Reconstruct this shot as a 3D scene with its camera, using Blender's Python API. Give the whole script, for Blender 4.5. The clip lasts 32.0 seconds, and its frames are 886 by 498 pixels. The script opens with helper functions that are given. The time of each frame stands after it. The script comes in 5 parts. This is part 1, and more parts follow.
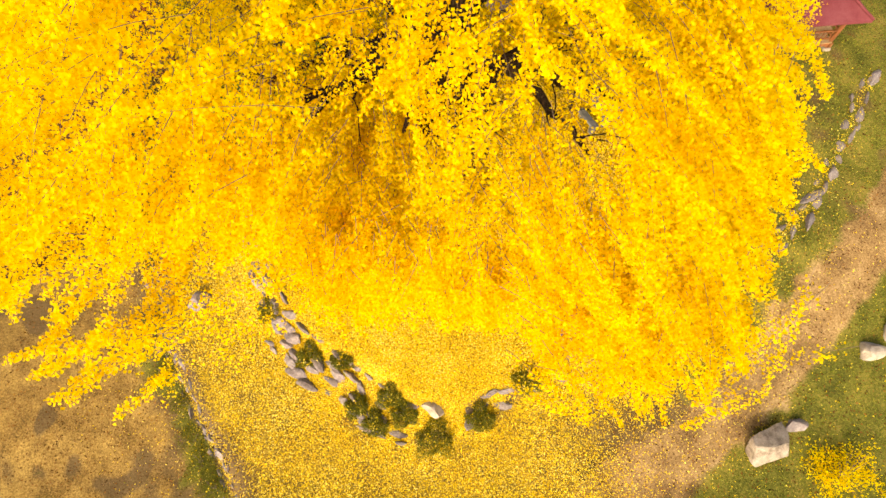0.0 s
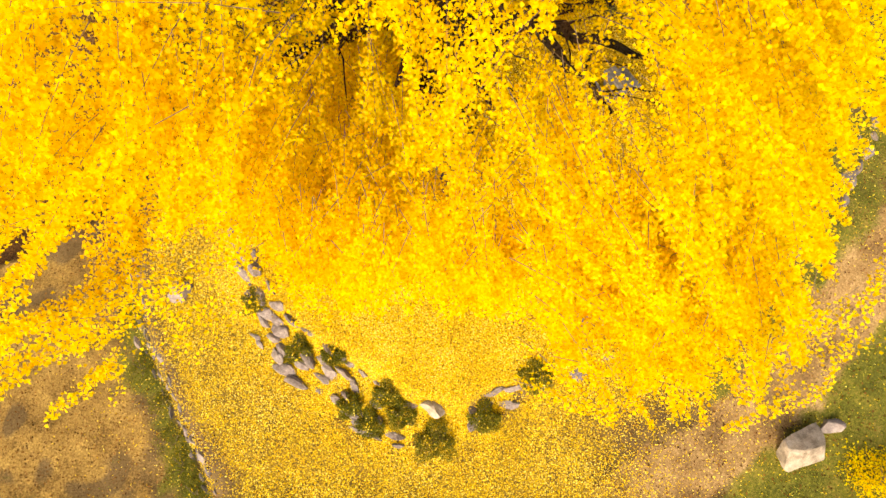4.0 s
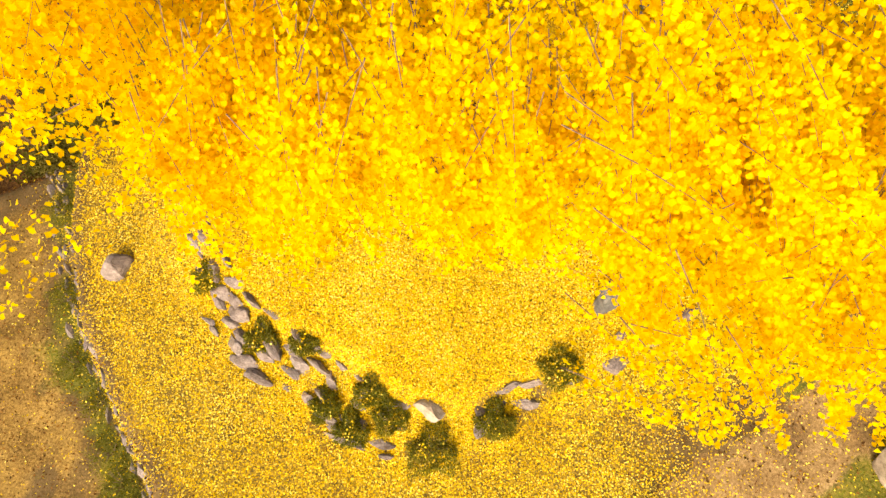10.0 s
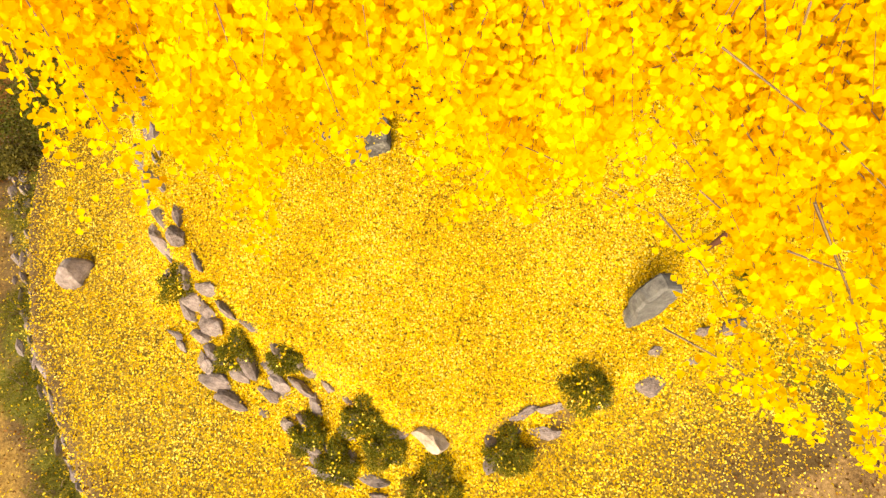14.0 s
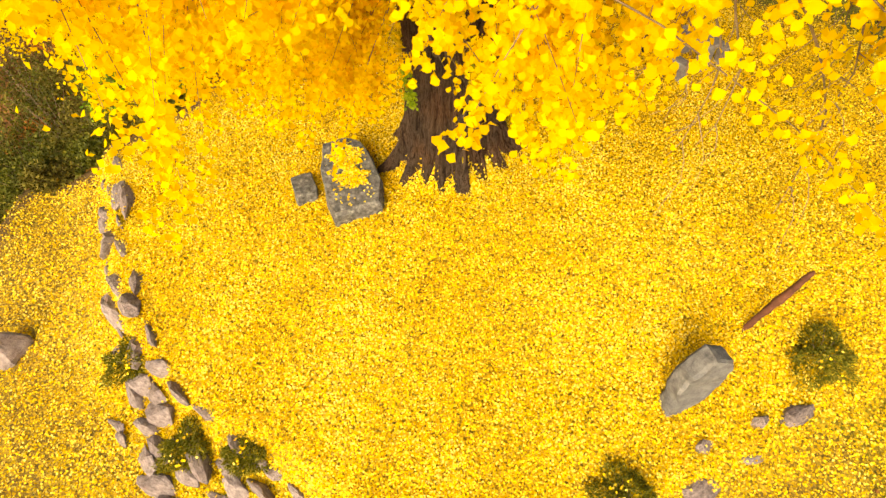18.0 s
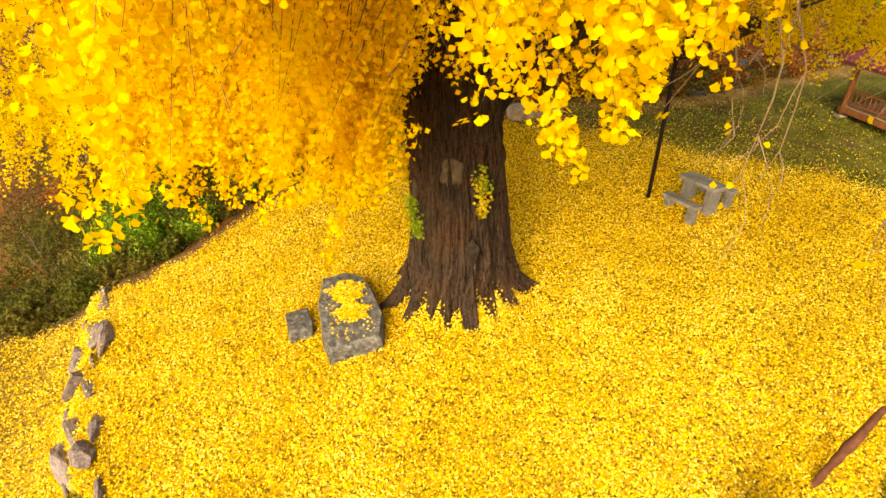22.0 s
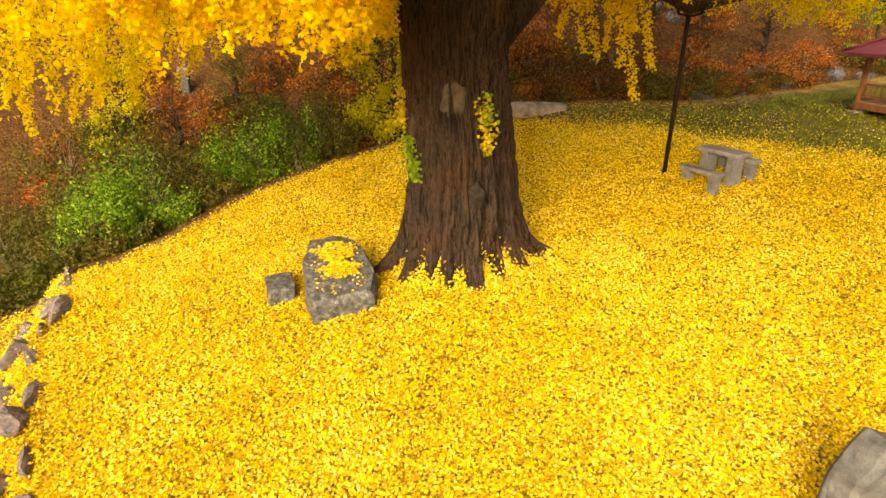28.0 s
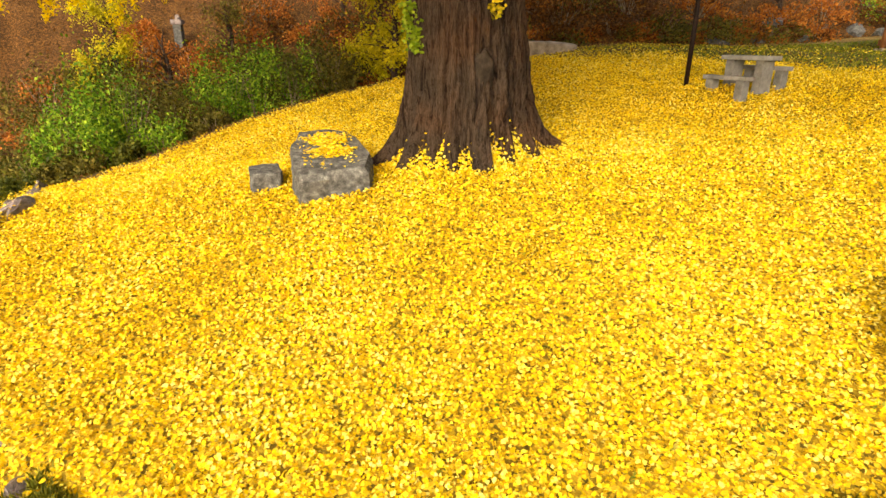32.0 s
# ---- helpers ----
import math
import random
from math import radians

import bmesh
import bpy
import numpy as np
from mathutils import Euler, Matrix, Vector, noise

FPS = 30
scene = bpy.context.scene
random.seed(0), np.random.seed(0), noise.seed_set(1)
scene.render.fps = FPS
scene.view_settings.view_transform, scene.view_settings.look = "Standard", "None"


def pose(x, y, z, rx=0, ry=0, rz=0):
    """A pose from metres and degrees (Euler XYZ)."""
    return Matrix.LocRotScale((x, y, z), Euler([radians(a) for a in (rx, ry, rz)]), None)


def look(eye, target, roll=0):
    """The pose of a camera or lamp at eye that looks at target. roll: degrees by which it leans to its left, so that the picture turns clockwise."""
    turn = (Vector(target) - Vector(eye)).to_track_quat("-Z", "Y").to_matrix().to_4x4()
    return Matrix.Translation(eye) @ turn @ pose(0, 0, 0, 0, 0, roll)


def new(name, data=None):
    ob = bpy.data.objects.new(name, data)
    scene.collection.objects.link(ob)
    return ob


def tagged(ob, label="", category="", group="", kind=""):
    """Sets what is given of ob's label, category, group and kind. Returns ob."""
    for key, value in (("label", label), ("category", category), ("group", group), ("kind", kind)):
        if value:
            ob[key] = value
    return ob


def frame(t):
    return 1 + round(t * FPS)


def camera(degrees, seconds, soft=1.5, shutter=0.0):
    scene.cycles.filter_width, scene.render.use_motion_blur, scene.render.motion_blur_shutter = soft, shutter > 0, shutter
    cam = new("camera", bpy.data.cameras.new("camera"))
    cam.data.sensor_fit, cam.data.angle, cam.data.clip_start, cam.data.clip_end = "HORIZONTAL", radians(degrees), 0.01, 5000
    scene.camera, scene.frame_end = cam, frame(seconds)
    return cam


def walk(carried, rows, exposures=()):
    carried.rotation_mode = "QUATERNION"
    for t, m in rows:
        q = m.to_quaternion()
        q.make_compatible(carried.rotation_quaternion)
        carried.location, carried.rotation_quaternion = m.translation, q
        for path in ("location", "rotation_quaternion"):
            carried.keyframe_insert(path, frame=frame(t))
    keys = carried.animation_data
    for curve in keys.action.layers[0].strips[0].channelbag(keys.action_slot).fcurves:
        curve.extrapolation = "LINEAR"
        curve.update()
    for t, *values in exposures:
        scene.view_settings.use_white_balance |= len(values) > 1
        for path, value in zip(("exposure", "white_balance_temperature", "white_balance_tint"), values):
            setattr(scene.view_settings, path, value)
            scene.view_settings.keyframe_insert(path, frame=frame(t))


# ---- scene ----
cam = camera(76.10, 32.0, soft=1.5)
PATH = [
    (0, (-0.274, -11.687, 17.511), (-0.282, -10.785, 15.726), 2.01),
    (0.5, (-0.227, -11.632, 17.326), (-0.235, -10.730, 15.541), 2.04),
    (1, (-0.203, -11.580, 17.136), (-0.213, -10.678, 15.351), 1.98),
    (1.5, (-0.195, -11.544, 16.916), (-0.205, -10.642, 15.130), 1.91),
    (2, (-0.191, -11.551, 16.692), (-0.201, -10.648, 14.907), 1.83),
    (2.5, (-0.202, -11.556, 16.503), (-0.213, -10.650, 14.720), 1.81),
    (3, (-0.226, -11.538, 16.300), (-0.238, -10.631, 14.517), 1.79),
    (3.5, (-0.242, -11.490, 16.102), (-0.256, -10.584, 14.319), 1.73),
    (4, (-0.216, -11.383, 15.841), (-0.231, -10.481, 14.056), 1.53),
    (4.5, (-0.163, -11.247, 15.536), (-0.181, -10.352, 13.748), 1.28),
    (5, (-0.101, -11.113, 15.204), (-0.121, -10.223, 13.413), 1.03),
    (5.5, (-0.047, -11.011, 14.864), (-0.069, -10.124, 13.072), 0.81),
    (6, (-0.017, -10.971, 14.536), (-0.040, -10.084, 12.743), 0.73),
    (6.5, (-0.011, -10.940, 14.227), (-0.035, -10.051, 12.436), 0.66),
    (7, (-0.010, -10.915, 13.896), (-0.035, -10.025, 12.106), 0.67),
    (7.5, (0.005, -10.875, 13.585), (-0.020, -9.984, 11.794), 0.66),
    (8, (0.018, -10.820, 13.280), (-0.006, -9.929, 11.489), 0.63),
    (8.5, (0.007, -10.737, 12.978), (-0.018, -9.848, 11.187), 0.62),
    (9, (-0.054, -10.632, 12.678), (-0.078, -9.743, 10.886), 0.60),
    (9.5, (-0.088, -10.552, 12.374), (-0.112, -9.664, 10.582), 0.62),
    (10, (-0.107, -10.508, 12.078), (-0.130, -9.620, 10.287), 0.65),
    (10.5, (-0.111, -10.484, 11.772), (-0.133, -9.594, 9.981), 0.68),
    (11, (-0.107, -10.472, 11.476), (-0.130, -9.579, 9.686), 0.74),
    (11.5, (-0.096, -10.451, 11.165), (-0.120, -9.544, 9.382), 0.76),
    (12, (-0.103, -10.431, 10.893), (-0.127, -9.506, 9.120), 0.78),
    (12.5, (-0.100, -10.415, 10.681), (-0.125, -9.473, 8.917), 0.75),
    (13, (-0.108, -10.391, 10.480), (-0.134, -9.430, 8.726), 0.69),
    (13.5, (-0.158, -10.352, 10.251), (-0.186, -9.371, 8.509), 0.71),
    (14, (-0.193, -10.346, 9.994), (-0.221, -9.343, 8.264), 0.77),
    (14.5, (-0.213, -10.356, 9.722), (-0.240, -9.327, 8.007), 0.85),
    (15, (-0.214, -10.363, 9.449), (-0.241, -9.303, 7.753), 0.92),
    (15.5, (-0.196, -10.351, 9.186), (-0.224, -9.253, 7.515), 0.98),
    (16, (-0.156, -10.303, 8.949), (-0.187, -9.156, 7.310), 1.02),
    (16.5, (-0.124, -10.256, 8.698), (-0.157, -9.067, 7.090), 1.06),
    (17, (-0.115, -10.211, 8.441), (-0.151, -8.979, 6.866), 1.08),
    (17.5, (-0.140, -10.165, 8.200), (-0.179, -8.888, 6.661), 1.07),
    (18, (-0.171, -10.123, 8.008), (-0.212, -8.795, 6.513), 1.04),
    (18.5, (-0.190, -10.092, 7.823), (-0.236, -8.707, 6.381), 1.03),
    (19, (-0.189, -10.083, 7.663), (-0.239, -8.641, 6.278), 0.99),
    (19.5, (-0.177, -10.090, 7.526), (-0.231, -8.594, 6.200), 0.94),
    (20, (-0.176, -10.115, 7.394), (-0.234, -8.567, 6.130), 0.96),
    (20.5, (-0.195, -10.118, 7.234), (-0.258, -8.519, 6.035), 0.98),
    (21, (-0.224, -10.095, 7.052), (-0.292, -8.447, 5.921), 0.95),
    (21.5, (-0.239, -10.069, 6.856), (-0.312, -8.376, 5.794), 0.93),
    (22, (-0.224, -10.048, 6.673), (-0.301, -8.314, 5.679), 0.89),
    (22.5, (-0.185, -10.025, 6.479), (-0.266, -8.252, 5.556), 0.83),
    (23, (-0.170, -9.990, 6.284), (-0.255, -8.183, 5.430), 0.82),
    (23.5, (-0.163, -9.944, 6.112), (-0.252, -8.111, 5.317), 0.86),
    (24, (-0.163, -9.919, 5.963), (-0.252, -8.082, 5.177), 0.84),
    (24.5, (-0.158, -9.907, 5.820), (-0.247, -8.072, 5.029), 0.79),
    (25, (-0.163, -9.897, 5.669), (-0.253, -8.062, 4.879), 0.77),
    (25.5, (-0.176, -9.893, 5.498), (-0.265, -8.056, 4.712), 0.76),
    (26, (-0.190, -9.899, 5.293), (-0.279, -8.059, 4.513), 0.75),
    (26.5, (-0.202, -9.916, 5.041), (-0.290, -8.074, 4.268), 0.74),
    (27, (-0.206, -9.950, 4.729), (-0.292, -8.106, 3.961), 0.74),
    (27.5, (-0.214, -9.970, 4.435), (-0.300, -8.123, 3.673), 0.71),
    (28, (-0.218, -9.955, 4.137), (-0.302, -8.104, 3.385), 0.69),
    (28.5, (-0.222, -9.911, 3.831), (-0.306, -8.056, 3.088), 0.62),
    (29, (-0.212, -9.862, 3.525), (-0.297, -8.004, 2.791), 0.58),
    (29.5, (-0.204, -9.840, 3.225), (-0.291, -7.979, 2.498), 0.59),
    (30, (-0.201, -9.816, 2.933), (-0.290, -7.953, 2.211), 0.61),
    (30.5, (-0.200, -9.800, 2.636), (-0.291, -7.934, 1.922), 0.61),
    (31, (-0.208, -9.790, 2.329), (-0.300, -7.920, 1.624), 0.63),
    (31.5, (-0.211, -9.785, 2.040), (-0.306, -7.912, 1.345), 0.67),
    (32, (-0.211, -9.755, 1.778), (-0.307, -7.879, 1.093), 0.65),
]
walk(cam, [(t, look(eye, target, roll)) for t, eye, target, roll in PATH], exposures=((0, 0.93, 7000, 10), (13, 0.93, 7300, 10), (20, 0.96, 7500, 10), (26, 0.95, 7600, 10), (32, 0.84, 6700, 8)))

# ---- world, sun, exposure ----
world = bpy.data.worlds.new("world")
scene.world = world
world.use_nodes = True
wn = world.node_tree
sky = wn.nodes.new("ShaderNodeTexSky")
sky.sky_type = "NISHITA"
sky.sun_disc = False
sky.sun_elevation = radians(27)
sky.sun_rotation = radians(200)
sky.air_density, sky.dust_density = 1.0, 7.0
wn.links.new(sky.outputs["Color"], wn.nodes["Background"].inputs["Color"])
wn.nodes["Background"].inputs["Strength"].default_value = 0.15
sun = new("sun", bpy.data.lights.new("sun", "SUN"))
sun.data.energy = 1.95
sun.data.angle = radians(40)
sun.data.color = (1.0, 0.95, 0.86)
sun.matrix_world = look((-5, -14, 7.6), (0, 0, 0))


# ---- materials ----
def nodes_of(name, rough=0.8):
    m = bpy.data.materials.new(name)
    m.use_nodes = True
    t = m.node_tree
    b = t.nodes["Principled BSDF"]
    b.inputs["Roughness"].default_value = rough
    b.inputs["Specular IOR Level"].default_value = 0.15
    return m, t, b


def ramp(t, fac, stops):
    r = t.nodes.new("ShaderNodeValToRGB")
    els = r.color_ramp.elements
    while len(els) < len(stops):
        els.new(0.5)
    for e, (p, c) in zip(els, stops):
        e.position, e.color = p, (*c, 1)
    t.links.new(fac, r.inputs["Fac"])
    return r.outputs["Color"]


def noise_tex(t, scale, detail=6, rough=0.6, vec=None, distort=0.0):
    n = t.nodes.new("ShaderNodeTexNoise")
    n.inputs["Scale"].default_value = scale
    n.inputs["Detail"].default_value = detail
    n.inputs["Roughness"].default_value = rough
    n.inputs["Distortion"].default_value = distort
    if vec is not None:
        t.links.new(vec, n.inputs["Vector"])
    return n.outputs["Fac"]


def mixc(t, fac, a, b, mode="MIX"):
    n = t.nodes.new("ShaderNodeMix")
    n.data_type, n.blend_type = "RGBA", mode
    for sock, v in ((n.inputs[0], fac), (n.inputs[6], a), (n.inputs[7], b)):
        if isinstance(v, (int, float)):
            sock.default_value = v
        elif isinstance(v, tuple):
            sock.default_value = (*v, 1)
        else:
            t.links.new(v, sock)
    return n.outputs[2]


def math_n(t, op, a, b=0.0):
    n = t.nodes.new("ShaderNodeMath")
    n.operation = op
    for sock, v in zip(n.inputs, (a, b)):
        if isinstance(v, (int, float)):
            sock.default_value = v
        else:
            t.links.new(v, sock)
    return n.outputs[0]


def obj_vec(t, sx=1, sy=1, sz=1):
    c = t.nodes.new("ShaderNodeTexCoord")
    mp = t.nodes.new("ShaderNodeMapping")
    mp.inputs["Scale"].default_value = (sx, sy, sz)
    t.links.new(c.outputs["Object"], mp.inputs["Vector"])
    return mp.outputs["Vector"]


def bump(t, b, height, strength=0.5, dist=0.02):
    n = t.nodes.new("ShaderNodeBump")
    n.inputs["Strength"].default_value = strength
    n.inputs["Distance"].default_value = dist
    t.links.new(height, n.inputs["Height"])
    t.links.new(n.outputs["Normal"], b.inputs["Normal"])


def leaf_mat(name, stops, trans=0.35, rough=0.55, sat_scale=0.6):
    """Leaf sheet: colour varies leaf by leaf and in broad drifts, and lets light through."""
    m, t, b = nodes_of(name, rough)
    g = t.nodes.new("ShaderNodeNewGeometry")
    drift = noise_tex(t, sat_scale, 3, 0.5, obj_vec(t))
    f = math_n(t, "ADD", math_n(t, "MULTIPLY", g.outputs["Random Per Island"], 0.65), math_n(t, "MULTIPLY", drift, 0.5))
    f = math_n(t, "SUBTRACT", f, 0.08)
    col = ramp(t, f, stops)
    t.links.new(col, b.inputs["Base Color"])
    b.inputs["Specular IOR Level"].default_value = 0.12
    if trans > 0:
        tr = t.nodes.new("ShaderNodeBsdfTranslucent")
        t.links.new(col, tr.inputs["Color"])
        mx = t.nodes.new("ShaderNodeMixShader")
        mx.inputs[0].default_value = trans
        t.links.new(b.outputs[0], mx.inputs[1])
        t.links.new(tr.outputs[0], mx.inputs[2])
        t.links.new(mx.outputs[0], t.nodes["Material Output"].inputs["Surface"])
    return m


def plain_mat(name, stops, scale=6.0, rough=0.85, bump_s=0.4, bump_d=0.02, fine=60.0, metal=0.0, vec=(1, 1, 1)):
    m, t, b = nodes_of(name, rough)
    v = obj_vec(t, *vec)
    n1 = noise_tex(t, scale, 8, 0.65, v)
    n2 = noise_tex(t, fine, 4, 0.6, v)
    o = t.nodes.new("ShaderNodeObjectInfo")
    f = math_n(t, "ADD", math_n(t, "MULTIPLY", n1, 0.75), math_n(t, "MULTIPLY", n2, 0.25))
    f = math_n(t, "ADD", f, math_n(t, "MULTIPLY", math_n(t, "SUBTRACT", o.outputs["Random"], 0.5), 0.12))
    t.links.new(ramp(t, f, stops), b.inputs["Base Color"])
    b.inputs["Metallic"].default_value = metal
    h = math_n(t, "ADD", n1, math_n(t, "MULTIPLY", n2, 0.4))
    bump(t, b, h, bump_s, bump_d)
    return m


M_LEAF = leaf_mat("ginkgo_leaf", [(0.0, (0.63, 0.32, 0.002)), (0.24, (0.87, 0.61, 0.002)), (0.6, (0.95, 0.77, 0.003)), (1.0, (0.98, 0.88, 0.014))], 0.70)
M_LITTER = leaf_mat("fallen_ginkgo_leaf", [(0.10, (0.24, 0.14, 0.012)), (0.22, (0.58, 0.365, 0.008)), (0.42, (0.83, 0.57, 0.006)), (0.64, (0.91, 0.69, 0.020)), (0.84, (0.94, 0.81, 0.17))], 0.2, 0.6)
M_GREENLEAF = leaf_mat("green_shrub_leaf", [(0.0, (0.022, 0.028, 0.004)), (0.5, (0.082, 0.092, 0.009)), (0.85, (0.18, 0.175, 0.018)), (1.0, (0.32, 0.25, 0.035))], 0.3)
M_BRIGHTLEAF = leaf_mat("bright_green_leaf", [(0.1, (0.03, 0.07, 0.006)), (0.45, (0.15, 0.30, 0.014)), (0.8, (0.44, 0.58, 0.034))], 0.4)
M_OLIVELEAF = leaf_mat("yellow_green_leaf", [(0.0, (0.24, 0.22, 0.008)), (0.5, (0.60, 0.52, 0.012)), (1.0, (0.84, 0.70, 0.018))], 0.45)
M_BROWNLEAF = leaf_mat("dry_brown_leaf", [(0.0, (0.026, 0.011, 0.003)), (0.45, (0.10, 0.042, 0.008)), (0.8, (0.235, 0.098, 0.016)), (1.0, (0.42, 0.24, 0.04))], 0.15, 0.75, 0.25)
M_REDLEAF = leaf_mat("russet_leaf", [(0.0, (0.10, 0.028, 0.006)), (0.5, (0.36, 0.105, 0.014)), (1.0, (0.62, 0.27, 0.035))], 0.25, 0.7, 0.3)
M_GRASS = leaf_mat("grass_blade", [(0.0, (0.06, 0.08, 0.006)), (0.4, (0.16, 0.19, 0.013)), (0.72, (0.29, 0.27, 0.022)), (1.0, (0.46, 0.33, 0.06))], 0.25, 0.7, 0.5)
M_DRYGRASS = leaf_mat("dry_grass_blade", [(0.0, (0.10, 0.05, 0.015)), (0.5, (0.26, 0.145, 0.04)), (1.0, (0.42, 0.27, 0.09))], 0.25, 0.75, 0.4)
M_JUNIPER = leaf_mat("olive_needle_leaf", [(0.0, (0.055, 0.058, 0.006)), (0.45, (0.14, 0.142, 0.011)), (0.8, (0.27, 0.235, 0.02)), (1.0, (0.42, 0.31, 0.04))], 0.35)
M_STONE = plain_mat("pale_fieldstone", [(0.25, (0.045, 0.037, 0.036)), (0.42, (0.15, 0.118, 0.106)), (0.58, (0.27, 0.222, 0.20)), (0.74, (0.45, 0.385, 0.345))], 5.5, 0.9, 0.7, 0.03)
M_BOULDER = plain_mat("cream_boulder", [(0.28, (0.09, 0.065, 0.045)), (0.44, (0.30, 0.24, 0.175)), (0.58, (0.46, 0.385, 0.30)), (0.74, (0.60, 0.53, 0.43))], 3.2, 0.9, 0.7, 0.04)
M_GREYSTONE = plain_mat("grey_lichened_stone", [(0.28, (0.018, 0.018, 0.016)), (0.42, (0.055, 0.053, 0.047)), (0.54, (0.115, 0.11, 0.098)), (0.63, (0.20, 0.195, 0.17)), (0.70, (0.36, 0.36, 0.31))], 11.0, 0.85, 0.6, 0.02, 60)
M_GRANITE = plain_mat("weathered_granite", [(0.25, (0.07, 0.066, 0.058)), (0.5, (0.19, 0.18, 0.16)), (0.75, (0.34, 0.325, 0.29))], 5.0, 0.85, 0.3, 0.01, 90)
M_SLATE = plain_mat("rough_grey_slate", [(0.25, (0.035, 0.034, 0.032)), (0.42, (0.095, 0.093, 0.088)), (0.6, (0.165, 0.162, 0.15)), (0.75, (0.27, 0.265, 0.24))], 4.0, 0.85, 0.5, 0.02, 50)
M_STEEL = plain_mat("dark_rusty_steel", [(0.3, (0.006, 0.004, 0.003)), (0.6, (0.018, 0.009, 0.006)), (0.85, (0.05, 0.022, 0.012))], 12, 0.6, 0.2, 0.004, 80, 0.1)
M_TIMBER = plain_mat("red_brown_timber", [(0.25, (0.10, 0.032, 0.012)), (0.5, (0.24, 0.09, 0.03)), (0.8, (0.38, 0.18, 0.07))], 4, 0.6, 0.3, 0.006, 40, 0, (1, 1, 0.15))
M_DECK = plain_mat("worn_deck_board", [(0.25, (0.18, 0.11, 0.05)), (0.5, (0.36, 0.24, 0.12)), (0.8, (0.50, 0.36, 0.20))], 5, 0.7, 0.3, 0.006, 40, 0, (0.3, 1, 1))
M_ROOF = plain_mat("maroon_roof_shingle", [(0.25, (0.06, 0.012, 0.014)), (0.5, (0.15, 0.03, 0.034)), (0.72, (0.21, 0.06, 0.065)), (0.85, (0.25, 0.25, 0.25))], 1.2, 0.75, 0.3, 0.01, 30)
M_TWIG = plain_mat("grey_twig", [(0.3, (0.12, 0.08, 0.045)), (0.7, (0.34, 0.25, 0.15))], 8, 0.8, 0.2, 0.004)
M_DEADWOOD = plain_mat("dead_branch", [(0.25, (0.035, 0.015, 0.009)), (0.55, (0.11, 0.045, 0.024)), (0.85, (0.22, 0.11, 0.065))], 6, 0.85, 0.5, 0.01, 50)


def bark_mat():
    m, t, b = nodes_of("furrowed_bark", 0.92)
    v = obj_vec(t, 1, 1, 0.14)

    def ridge(n):
        return math_n(t, "SUBTRACT", 1.0, math_n(t, "ABSOLUTE", math_n(t, "SUBTRACT", math_n(t, "MULTIPLY", n, 2.0), 1.0)))

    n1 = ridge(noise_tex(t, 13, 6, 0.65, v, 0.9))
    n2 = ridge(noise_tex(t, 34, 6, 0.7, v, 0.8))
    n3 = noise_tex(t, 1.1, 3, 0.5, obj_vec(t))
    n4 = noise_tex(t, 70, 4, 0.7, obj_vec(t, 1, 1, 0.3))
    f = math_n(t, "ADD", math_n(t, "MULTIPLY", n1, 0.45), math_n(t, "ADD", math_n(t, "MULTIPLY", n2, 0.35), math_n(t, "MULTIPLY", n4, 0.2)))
    # Ridges stay brown; furrows go near-black, their shade put into the colour.
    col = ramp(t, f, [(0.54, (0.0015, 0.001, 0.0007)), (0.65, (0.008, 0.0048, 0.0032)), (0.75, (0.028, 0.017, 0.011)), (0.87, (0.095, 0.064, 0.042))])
    tint = ramp(t, n3, [(0.36, (0.62, 0.66, 0.68)), (0.50, (0.95, 0.92, 0.88)), (0.64, (1.18, 0.97, 0.80))])
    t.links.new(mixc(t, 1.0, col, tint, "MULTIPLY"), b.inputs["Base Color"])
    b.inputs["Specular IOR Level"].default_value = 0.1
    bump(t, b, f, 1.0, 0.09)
    return m


M_BARK = bark_mat()
M_SCAR = plain_mat("healed_bark_scar", [(0.3, (0.012, 0.008, 0.005)), (0.55, (0.042, 0.030, 0.020)), (0.8, (0.10, 0.078, 0.052))], 9, 0.85, 0.5, 0.015)


